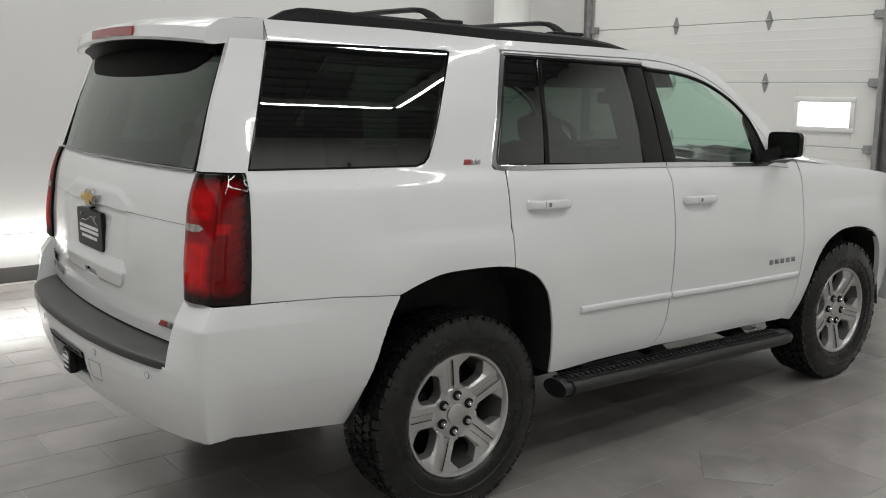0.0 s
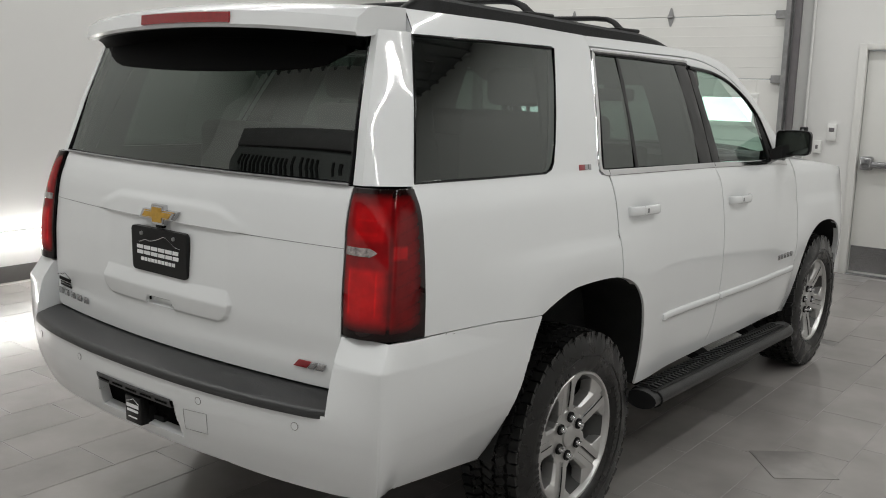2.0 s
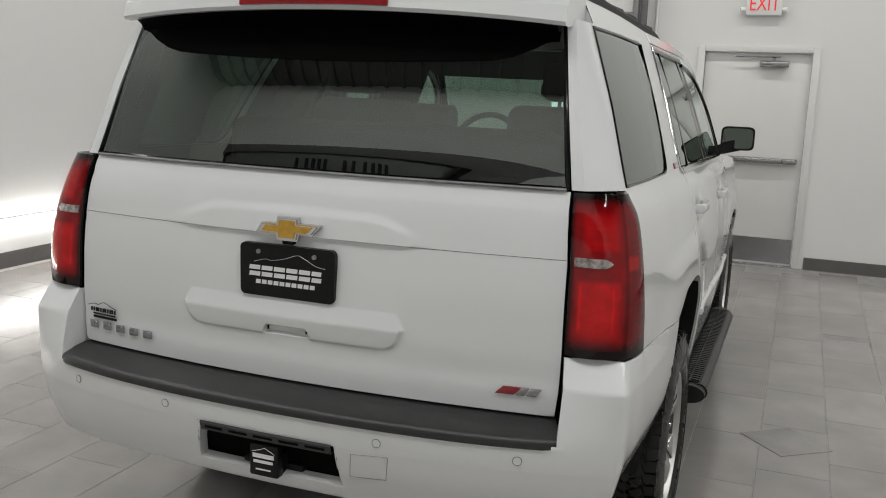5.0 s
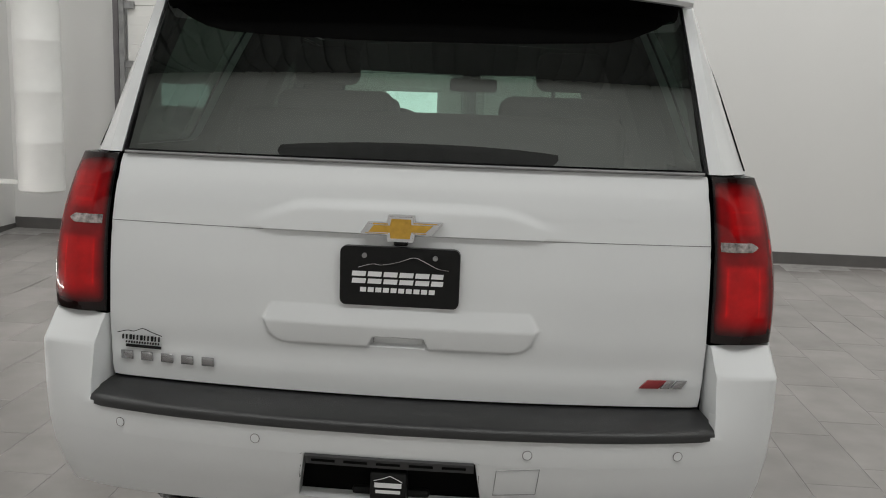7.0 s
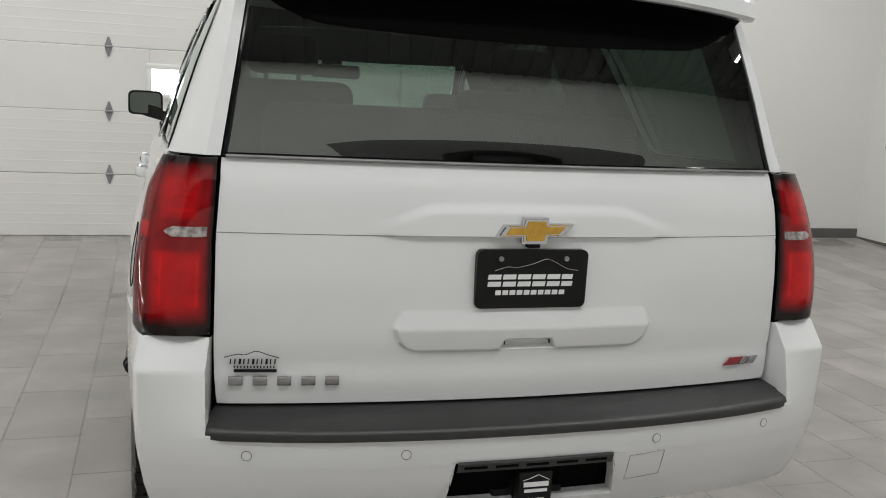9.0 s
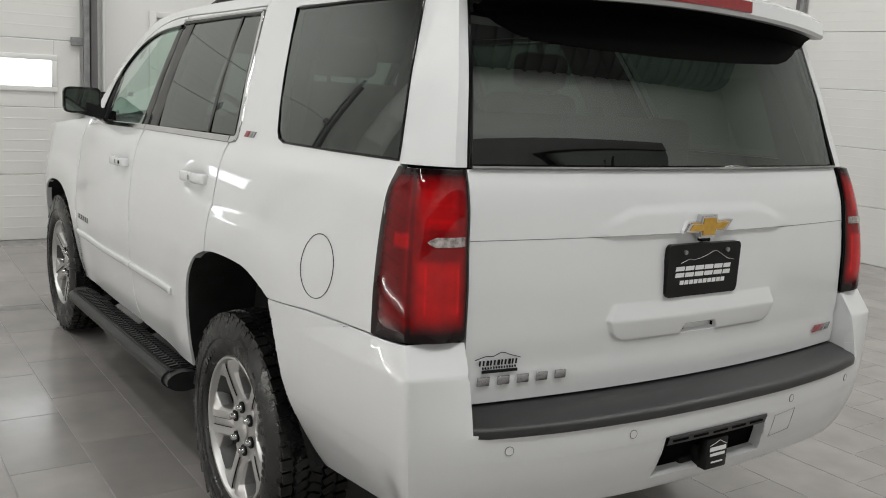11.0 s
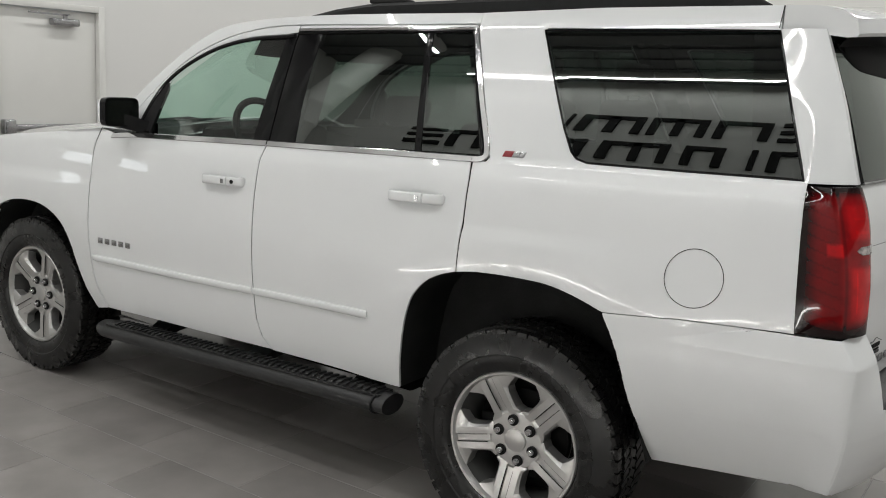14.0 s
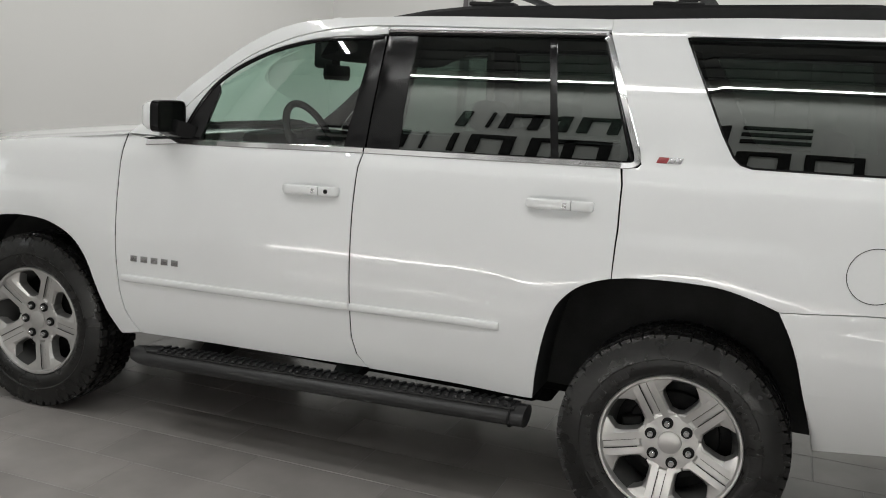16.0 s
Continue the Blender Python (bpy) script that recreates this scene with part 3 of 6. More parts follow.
# ---- the car: body coordinates are x, y ahead of the rear axle, and height, which the body's rake turns into z ----
RAKE = 0.031
ZS = [0.30, 0.44, 0.50, 0.60, 0.72, 0.85, 0.97, 1.08, 1.18, 1.26, 1.32, 1.352, 1.378, 1.405, 1.62, 1.845, 1.90, 1.96]
XS = [0.89, 0.925, 0.935, 0.958, 0.974, 0.985, 0.988, 0.982, 0.971, 0.959, 0.947, 0.934, 0.915, 0.904, 0.832, 0.744, 0.719, 0.685]
_z = np.arange(0.25, 2.05, 0.002)
_k = np.exp(-0.5 * (np.arange(-20, 21) * 0.002 / 0.014) ** 2)
_x = np.convolve(np.pad(np.interp(_z, ZS, XS), 20, mode="edge"), _k / _k.sum(), mode="valid")


def half_width(y, h):
    w = float(np.interp(h, _z, _x))
    if y > 1.6:
        w -= 0.055 * min(y - 1.6, 0.85) ** 2
    if y < -0.3:
        w -= 0.04 * (y + 0.3) ** 2
    if y > 3.15:
        w -= 0.42 * (y - 3.15) ** 2
    # wheel-arch swell
    for yc in (0.0, 2.946):
        d = math.hypot((y - yc) / 0.72, (h - 0.55) / 0.62)
        w += 0.012 * math.exp(-((d - 0.85) / 0.22) ** 2) * (1 if h < 1.15 else 0)
    # the haunch over the rear wheel
    fade = min(max((1.38 - h) / 0.33, 0.0), 1.0)
    w += 0.009 * math.exp(-((y + 0.05) / 0.55) ** 2) * fade * fade * (3 - 2 * fade)
    return w


def glass_width(y, h):
    """The side panes lie on one smooth curve of their own."""
    t = (h - 1.405) / 0.44
    w = 0.903 - 0.3636 * (h - 1.405) + 0.038 * t * (1 - t)
    if y > 1.6:
        w -= 0.055 * min(y - 1.6, 0.85) ** 2
    if y < -0.3:
        w -= 0.04 * (y + 0.3) ** 2
    return w


def at(x, y, h):
    return Vector((x, y, h - RAKE * y))


HANDLES = ((0.47, 1.245), (1.48, 1.228))


def side(s, off=0.0, cups=False):
    def f(y, h):
        dent = 0.0
        if cups:
            for yc, hc in HANDLES:
                dent += 0.015 * math.exp(-((y - yc - 0.005) / 0.085) ** 4 - ((h - hc + 0.010) / 0.030) ** 2)
        return at(s * (half_width(y, h) + off - dent), y, h)
    return f


def pane(s, off=0.0):
    return lambda y, h: at(s * (glass_width(y, h) + off), y, h)


_rh = np.arange(0.7, 2.0, 0.004)
_rk = np.exp(-0.5 * (np.arange(-10, 11) * 0.004 / 0.014) ** 2)
_ry = np.interp(_rh, [0.78, 0.95, 1.10, 1.20, 1.28, 1.34, 1.375, 1.40, 1.62, 1.85, 1.95], [-1.112, -1.118, -1.112, -1.100, -1.088, -1.070, -1.054, -1.043, -0.968, -0.872, -0.83])
_ry = np.convolve(np.pad(_ry, 10, mode="edge"), _rk / _rk.sum(), mode="valid")


def rear_y(x, h):
    """The tailgate's outer face."""
    y = float(np.interp(h, _rh, _ry))
    return y + 0.105 * x * x


car = thing("car", "white full-size sport utility vehicle with roof rails and black side steps", "car")
G = 0.0029

# curves of the side view
GLASS_TOP = [(0.405, 1.846), (0.8, 1.850), (1.15, 1.848), (1.34, 1.838), (1.54, 1.828), (1.70, 1.80), (1.82, 1.76), (1.94, 1.70), (2.03, 1.63), (2.09, 1.55), (2.13, 1.47), (2.155, 1.40)]
DOOR_LINE = [(0.385, 1.876), (0.82, 1.880), (1.25, 1.886), (1.47, 1.878), (1.65, 1.848), (1.77, 1.81), (1.89, 1.757), (2.0, 1.683), (2.10, 1.594), (2.205, 1.488), (2.285, 1.40)]
ROOF_LINE = [(0.385, 1.918), (1.0, 1.926), (1.36, 1.922), (1.55, 1.912), (1.67, 1.90), (1.79, 1.87), (1.91, 1.81), (2.0, 1.75), (2.09, 1.68), (2.18, 1.61), (2.25, 1.55), (2.44, 1.41)]
GLASS_TOP, DOOR_LINE, ROOF_LINE = [smooth_line(line, 4) for line in (GLASS_TOP, DOOR_LINE, ROOF_LINE)]
F_GAP = [(2.450, 1.405), (2.452, 1.29), (2.452, 1.15), (2.445, 0.96), (2.44, 0.84), (2.43, 0.70), (2.41, 0.62), (2.375, 0.57), (2.33, 0.522)]
B_GAP = [(1.282, 1.388), (1.290, 1.33), (1.291, 1.17), (1.286, 0.98), (1.281, 0.81), (1.272, 0.65), (1.25, 0.575), (1.20, 0.520)]
C_GAP = [(0.272, 1.388), (0.258, 1.33), (0.252, 1.18), (0.252, 1.04), (0.254, 1.0)]
ARCH_R = [(0.515, 0.50), (0.505, 0.62), (0.482, 0.76), (0.452, 0.86), (0.42, 0.91), (0.375, 0.952), (0.32, 0.98), (0.254, 1.0), (0.17, 1.010), (0.06, 1.013), (-0.06, 1.010), (-0.13, 1.002), (-0.20, 0.985), (-0.26, 0.965), (-0.305, 0.938), (-0.345, 0.885), (-0.385, 0.79), (-0.42, 0.67), (-0.45, 0.57), (-0.482, 0.44)]
ARCH_F = [(2.45, 0.50), (2.51, 0.58), (2.565, 0.70), (2.60, 0.80), (2.635, 0.87), (2.69, 0.93), (2.76, 0.97), (2.85, 0.998), (2.97, 1.008), (3.09, 1.0), (3.19, 0.972), (3.27, 0.925), (3.33, 0.85), (3.38, 0.74), (3.42, 0.60), (3.44, 0.48)]


def shift(points, dy=0.0, dh=0.0):
    return [(y + dy, h + dh) for y, h in points]


def between(line, y):
    ys = [p[0] for p in line]
    return float(np.interp(y, ys, [p[1] for p in line]))


for s in (1, -1):
    way = (s, 0, 0)
    on, cupped = side(s), side(s, 0, True)
    # front door
    fd = part("front_door", patch([(1.285, 1.389)] + [(2.18, 1.389), (2.30, 1.380), (2.447, 1.402)] + shift(F_GAP, -G)[1:] + [(1.9, 0.526), (1.203, 0.523)] + shift(B_GAP, G)[::-1][1:-1], cupped, way, 0.035, 0.03, 0.0014), PAINT, car)
    rd = part("rear_door", patch(shift(B_GAP, -G) + [(0.81, 0.512)] + smooth_line(ARCH_R[:8], 3) + shift(C_GAP, G)[::-1][1:] , cupped, way, 0.024, 0.03, 0.0014), PAINT, car)
    # quarter panel with the rear pillar and the window's recess
    quarter = [(0.2504, 1.0), (0.2484, 1.18), (0.2544, 1.33), (0.2660, 1.386), (0.214, 1.388), (0.202, 1.402), (0.383, 1.866), (0.385, 1.918), (-0.10, 1.925), (-0.690, 1.918), (-0.697, 1.842), (-0.3, 1.850), (0.095, 1.858), (0.11, 1.849), (0.06, 1.755), (0.0, 1.635), (-0.06, 1.515), (-0.105, 1.44), (-0.13, 1.418), (-0.17, 1.406), (-0.5, 1.403), (-0.856, 1.401), (-0.866, 1.395), (-0.881, 1.2), (-0.899, 0.968), (-0.73, 0.965), (-0.56, 0.961), (-0.314, 0.944)]
    qp = part("quarter_panel", patch(quarter + smooth_line(ARCH_R[7:14], 3)[::-1][:-1], on, way, 0.024, 0.03, 0.0014), PAINT, car)
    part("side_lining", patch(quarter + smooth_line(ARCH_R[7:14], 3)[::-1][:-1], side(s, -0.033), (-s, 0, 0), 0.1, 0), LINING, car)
    # fender
    fender = [(2.455, 1.408)] + shift(F_GAP, G)[1:] + smooth_line(ARCH_F, 3) + [(3.66, 0.48), (3.76, 0.60), (3.79, 1.0), (3.77, 1.18), (3.68, 1.285), (3.2, 1.335), (2.7, 1.378)]
    part("fender", patch(fender, on, way, 0.028, 0.03, 0.0014), PAINT, car)
    # door frames above the belt, the roof side rail
    xs = [0.395, 0.6, 0.85, 1.1, 1.277]
    rear_frame = [(y, between(DOOR_LINE, y) - G) for y in xs] + [(y, between(GLASS_TOP, y) + 0.012) for y in xs[::-1]]
    part("window_frame", patch(rear_frame, on, way, 0.06, 0.02, 0.002), PAINT, rd)
    ys = [1.284 + 0.9735 * k / 24 for k in range(25)]
    inner = [(2.165, 1.395)]
    for a, b in list(zip(GLASS_TOP, GLASS_TOP[1:]))[::-1]:
        if a[0] > 1.30:
            ln = math.dist(a, b)
            inner.append((a[0] - (b[1] - a[1]) / ln * 0.011, a[1] + (b[0] - a[0]) / ln * 0.011))
    front_frame = [(y, between(DOOR_LINE, y) - G) for y in ys] + inner + [(1.284, 1.855)]
    part("window_frame", patch(front_frame, on, way, 0.06, 0.02, 0.002), PAINT, fd)
    part("frame_lining", patch(rear_frame, side(s, -0.023), (-s, 0, 0), 0.1, 0), LINING, rd)
    part("frame_lining", patch(front_frame, side(s, -0.023), (-s, 0, 0), 0.1, 0), LINING, fd)
    rail = ROOF_LINE + [(2.456, 1.405), (2.28, 1.402)] + [(y, h + G) for y, h in DOOR_LINE[::-1][1:]]
    part("rail_lining", patch(rail, side(s, -0.023), (-s, 0, 0), 0.1, 0), LINING, car)
    part("roof_side_rail", patch(rail, on, way, 0.05, 0.02, 0.002), PAINT, car)
    # panes
    inset = pane(s, -0.006)
    fg = [(1.372, 1.402), (1.336, 1.836)] + [p for p in GLASS_TOP if 1.40 < p[0] < 2.005] + [(2.012, 1.60), (2.062, 1.398)]
    part("window_pane", patch(fg, inset, way, 0.06, 0.004, 0), CLEAR_GLASS, fd, "clear green-tinted pane")
    rg = [(1.142, 1.405), (1.150, 1.848), (0.612, 1.848), (0.53, 1.409)]
    part("window_pane", patch(rg, inset, way, 0.06, 0.004, 0), TINT, rd, "dark tinted pane")
    vg = [(0.505, 1.409), (0.588, 1.848), (0.395, 1.846), (0.232, 1.410)]
    part("quarter_light", patch(vg, inset, way, 0.06, 0.004, 0), TINT, rd, "dark tinted pane")
    qg = [(0.105, 1.850), (-0.3, 1.847), (-0.697, 1.838), (-0.775, 1.62), (-0.853, 1.405), (-0.5, 1.406), (-0.17, 1.409), (-0.13, 1.42), (-0.105, 1.442), (-0.06, 1.517), (0.0, 1.637), (0.06, 1.757)]
    part("side_window", patch(qg, pane(s, -0.003), way, 0.05, 0.004, 0), TINT, car, "dark tinted rear side window")
    # black pillars, divider and sail
    part("pillar_cover", patch([(1.376, 1.398), (1.338, 1.852), (1.284, 1.854), (1.284, 1.398)], side(s, -0.003), way, 0.06, 0.012), GLOSS_BLACK, fd)
    part("pillar_cover", patch([(1.277, 1.398), (1.277, 1.854), (1.148, 1.852), (1.138, 1.398)], side(s, -0.003), way, 0.06, 0.012), GLOSS_BLACK, rd)
    part("divider", patch([(0.532, 1.402), (0.614, 1.852), (0.586, 1.852), (0.503, 1.402)], side(s, -0.002), way, 0.06, 0.012), GLOSS_BLACK, rd)
    part("sail", patch([(2.058, 1.396), (2.008, 1.600), (2.022, 1.632), (2.084, 1.552), (2.124, 1.47), (2.15, 1.396)], side(s, -0.001), way, 0.06, 0.015), BLACK_TRIM, fd)
    # seals round the panes
    for pts, r, owner in (([p for p in GLASS_TOP if p[0] > 1.28] + [(2.06, 1.397)], 0.0085, fd), ([(1.277, 1.853), (0.8, 1.855), (0.400, 1.852), (0.236, 1.405)], 0.007, rd)):
        part("seal", sweep([side(s, -0.002)(*p) for p in dense(pts)], r, n=8), GLOSS_BLACK, owner)
    part("seal", sweep([side(s, 0.0)(*p) for p in dense(qg + qg[:1])[:-1]], 0.004, True, 6), GLOSS_BLACK, car)
    # bright moulding along the belt and round the rear corner
    belt_f = [(2.33, 1.372), (2.17, 1.384), (1.285, 1.394)]
    belt_r = [(1.279, 1.394), (0.272, 1.396)]
    for line, owner in ((belt_f, fd), (belt_r, rd)):
        rows = [[side(s, o)(y, q + w) for w, o in ((-0.013, -0.004), (-0.0125, 0.003), (-0.010, 0.0055), (0.008, 0.0065), (0.0105, 0.004), (0.011, -0.004))] for y, q in dense(line, 0.05)]
        part("bright_moulding", outward(grid(rows), way), CHROME, owner, "flat bright metal moulding", sharp=25)
    corner = dense(smooth_line([(0.285, 1.396), (0.255, 1.396), (0.232, 1.400), (0.220, 1.413), (0.224, 1.440), (0.242, 1.488), (0.305, 1.64), (0.370, 1.800), (0.386, 1.838), (0.398, 1.853)], 4), 0.02)
    rows = []
    for k, (y, q) in enumerate(corner):
        a, b = corner[max(k - 1, 0)], corner[min(k + 1, len(corner) - 1)]
        ln = math.hypot(b[0] - a[0], b[1] - a[1])
        ny, nh = -(b[1] - a[1]) / ln, (b[0] - a[0]) / ln
        rows.append([side(s, o)(y + ny * w, q + nh * w) for w, o in ((-0.012, -0.004), (-0.0105, 0.003), (-0.008, 0.005), (0.010, 0.005), (0.0125, 0.003), (0.014, -0.004))])
    part("bright_moulding", outward(grid(rows), way), CHROME, car, "flat bright metal moulding", sharp=25)
    part("bright_moulding", sweep([side(s, 0.001)(*p) for p in dense([(0.40, 1.860), (0.8, 1.864), (1.277, 1.866)])], 0.0065, n=8), CHROME, rd)
    # body-coloured side moulding
    for y0, y1, owner in ((1.288, 2.41, fd), (0.655, 1.279, rd)):
        rows = []
        for k in range(49):
            y = y0 + (y1 - y0) * k / 48
            slim = 0.55 if k in (0, 48) else 1.0
            rows.append([side(s, o * slim)(y, 0.773 + (q - 0.773) * (0.9 if slim < 1 else 1)) for q, o in ((0.757, -0.002), (0.7575, 0.007), (0.7600, 0.0105), (0.7650, 0.0125), (0.773, 0.0132), (0.781, 0.0125), (0.7860, 0.0105), (0.7885, 0.007), (0.789, -0.002))])
        part("side_moulding", outward(grid(rows, caps=True), way), PAINT, owner)
    # handles
    for (yc, hc), owner, lock in ((HANDLES[0], rd, False), (HANDLES[1], fd, s < 0)):
        def bar(u0, u1, owner):
            rows = []
            for k in range(13):
                u = u0 + (u1 - u0) * k / 12
                y = yc + 0.126 * u
                lift = 0.026 * (1 - abs(u) ** 6)
                e = min(1.0, (1 - abs(u)) / 0.10 + 0.62)
                c = half_width(y, hc) + lift
                loop = []
                for j in range(16):
                    a = 2 * math.pi * j / 16
                    ca, sa = math.cos(a), math.sin(a)
                    loop.append(at(s * (c + 0.011 * math.copysign(abs(ca) ** 0.6, ca) * e), y, hc + 0.0195 * math.copysign(abs(sa) ** 0.6, sa) * e))
                rows.append(loop)
            return part("door_handle", grid(rows, close_v=True, caps=True), PAINT, owner)

        hd = bar(-0.37, 1.0, owner)
        cap_rows = bar(-1.0, -0.40, hd)
        cap_rows.name = "handle_cap"
        c = half_width(yc, hc) + 0.0375
        part("handle_button", boxed((-0.001, -0.008, -0.009), (0.001, 0.008, 0.009), 0, 1, Matrix.Translation(at(s * (c - 0.0005), yc - 0.025, hc))), SATIN, hd)
        if lock:
            kb = bmesh.new()
            p = at(s * (half_width(yc - 0.1, hc) + 0.0345), yc - 0.082, hc)
            cylinder(kb, p, p + Vector((s * 0.003, 0, 0)), 0.009, n=14)
            part("key_lock", kb, INK, hd)
    # badges: plain bars
    for k in range(5):
        y0 = 2.355 - 0.0545 * k
        part("badge_bar", patch([(y0, 0.852), (y0, 0.878), (y0 - 0.034, 0.878), (y0 - 0.034, 0.852)], side(s, 0.004), way, 0.05, 0.005, 0.001), SATIN, fd, "small metal badge bar")
    for k, (w, mt, word2) in enumerate(((0.036, BADGE_RED, "red badge bar"), (0.022, SATIN, "metal badge bar"), (0.020, SATIN, "metal badge bar"))):
        q = 0.0 if k == 0 else (0.039 if k == 1 else 0.064)
        ya = 0.058 + q if s > 0 else 0.152 - q
        part("badge_bar", patch([(ya, 1.411), (ya + s * w, 1.411), (ya + s * (w + 0.008), 1.431), (ya + s * 0.008, 1.431)], side(s, 0.004), way, 0.05, 0.005, 0.001), mt, car, word2)
    # near-black inner skins put the shade behind the gaps into colour
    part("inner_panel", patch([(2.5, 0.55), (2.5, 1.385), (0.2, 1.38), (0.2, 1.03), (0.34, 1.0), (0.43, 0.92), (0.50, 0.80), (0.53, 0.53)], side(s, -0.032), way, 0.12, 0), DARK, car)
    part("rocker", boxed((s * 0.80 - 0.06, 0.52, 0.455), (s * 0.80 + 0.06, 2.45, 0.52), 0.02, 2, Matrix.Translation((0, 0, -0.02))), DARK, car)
    # strips just under the surface paint the shade of the gaps
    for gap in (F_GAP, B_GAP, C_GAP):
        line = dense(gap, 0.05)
        part("gap_shade", outward(grid([[side(s, -0.0035)(y + d, q) for d in (-0.02, 0.02)] for y, q in line]), way), DARK, car)
    # wheel-arch liners
    for arch, nm in ((ARCH_R, "wheel_liner"), (ARCH_F, "wheel_liner")):
        rows = [[at(s * (half_width(y, h) - 0.01) if d < 0.001 else s * d, y, h) for d in (0.0, 0.9, 0.84, 0.77, 0.712)] for y, h in smooth_line(arch, 3)]
        ln = grid(rows)
        ends = [r[-1] for r in rows]
        ln.faces.new([ln.verts.new(p) for p in ends])
        part(nm, ln, LINER, car)

# roof, hood, windscreen, front
def roof_h(x, y):
    return 1.918 + 0.032 * (1 - (x / 0.70) ** 2) - 0.02 * max(0, y - 1.1) ** 2


part("roof", outward(grid([[at(x, y, roof_h(x, y)) for x in np.linspace(-0.692, 0.692, 15) for y in [-0.69 + t * (2.29 + 0.30 * (1 - (x / 0.692) ** 2))]] for t in np.linspace(0, 1, 22)]), (0, 0, 1)), PAINT, car)
rows = []
for k in range(9):
    t = k / 8
    y, h, w = 1.60 + 0.84 * t, 1.905 - 0.49 * t - 0.04 * (t - t * t), 0.675 + 0.13 * t
    rows.append([at(w * u, y + 0.30 * (1 - u * u), h + 0.030 * (1 - u * u) * (1 - t)) for u in np.linspace(-1, 1, 15)])
part("windscreen", outward(grid(rows), (0, 1, 1)), CLEAR_GLASS, car, "clear green-tinted windscreen")
rows = [[at(u * (half_width(y, 1.30) - 0.03), y, between([(2.4, 1.405), (2.7, 1.378), (3.2, 1.335), (3.68, 1.285), (3.82, 1.23)], y) + 0.045 * (1 - abs(u) ** 2.5) + (0.012 if 0.35 < abs(u) < 0.7 else 0)) for u in np.linspace(-1, 1, 25)] for y in np.linspace(2.40, 3.80, 16)]
part("hood", outward(grid(rows), (0, 0, 1)), PAINT, car)
rows = [[at(u * 0.785, 3.80 + 0.15 * (1 - u * u) - 0.03 * abs(h - 0.9), h) for u in np.linspace(-1, 1, 17)] for h in (0.45, 0.6, 0.8, 1.0, 1.15, 1.25)]
part("front_bumper", outward(grid(rows), (0, 1, 0)), PAINT, car)
part("grille", boxed((-0.55, 3.87, 0.74), (0.55, 3.97, 1.00), 0.02), GLOSS_BLACK, car)
for s in (1, -1):
    part("headlight", patch([(3.56, 1.02), (3.77, 1.02), (3.765, 1.20), (3.63, 1.20), (3.56, 1.14)], side(s, 0.004), (s, 0, 0), 0.05, 0.01), CLEAR, car, "clear headlight lens")
# unseen slabs added to block light under the car
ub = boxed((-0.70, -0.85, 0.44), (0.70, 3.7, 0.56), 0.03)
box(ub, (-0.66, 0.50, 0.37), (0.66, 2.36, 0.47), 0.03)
part("underbody_light_block", ub, DARK, car)
fl = boxed((-0.78, -0.95, 0.52), (0.78, -0.62, 0.6), 0.02)
box(fl, (-0.5, -0.6, 0.56), (0.5, 2.6, 0.6), 0.02)
part("cabin_floor", fl, CABIN, car)

# spoiler: top and rear in body colour, underside black
rows = []
for x in np.linspace(-0.715, 0.715, 31):
    u = abs(x) / 0.715
    sweepf = 0.045 * u ** 4 + 0.03 * u * u
    h = 1.918 + 0.030 * (1 - u * u)
    rows.append([at(x, -0.697, h - 0.07), at(x, -0.697, h), at(x, -0.80, h - 0.004), at(x, -0.90 + sweepf * 0.5, h - 0.016), at(x, -0.965 + sweepf, h - 0.034 ), at(x, -0.982 + sweepf, h - 0.046), at(x, -0.992 + sweepf, h - 0.088), at(x, -0.985 + sweepf, h - 0.098), at(x, -0.955 + sweepf, h - 0.098)])
sp = part("spoiler", grid(rows, close_v=True, caps=True), PAINT, car)
rows = []
for x in np.linspace(-0.685, 0.685, 25):
    u = abs(x) / 0.685
    h = 1.918 + 0.030 * (1 - u * u) - 0.096
    low = 1.711 + 0.012 * (x / 0.45) ** 2 + 0.075 * max(0.0, (abs(x) - 0.50) / 0.20) ** 2
    rows.append([at(x, -0.965 + 0.045 * u ** 4 + 0.03 * u * u, h), at(x, -0.93 + 0.06 * u * u, h - 0.012), at(x, rear_y(x, h - 0.03) - 0.010, h - 0.030), at(x, rear_y(x, low + 0.01) - 0.007, low + 0.01), at(x, rear_y(x, low) - 0.0045, low)])
part("spoiler_underside", grid(rows), FRIT, sp, "black plastic underside")
rows = [[at(x, -0.991 + 0.03 * (x / 0.715) ** 2 - d, 1.918 + 0.030 * (1 - (x / 0.715) ** 2) - e) for d, e in ((-0.004, 0.050), (0.004, 0.052), (0.007, 0.084), (-0.002, 0.086))] for x in np.linspace(-0.235, 0.235, 15)]
part("brake_light", grid(rows, caps=True), BRAKE, sp, "red high brake light")

for s in (1, -1):
    seam = [at(s * x, -0.6925, roof_h(x, -0.69) + 0.0005) for x in np.linspace(0.30, 0.672, 12)] + [side(s, 0.0005)(-0.6925, q) for q in np.linspace(1.915, 1.848, 6)]
    part("spoiler_joint", sweep(seam, 0.0014, n=6), DARK, sp)
# tailgate with the raised light bar, plate recess and pull
def soft(a, b, v):
    t = min(max((v - a) / (b - a), 0), 1)
    return t * t * (3 - 2 * t)


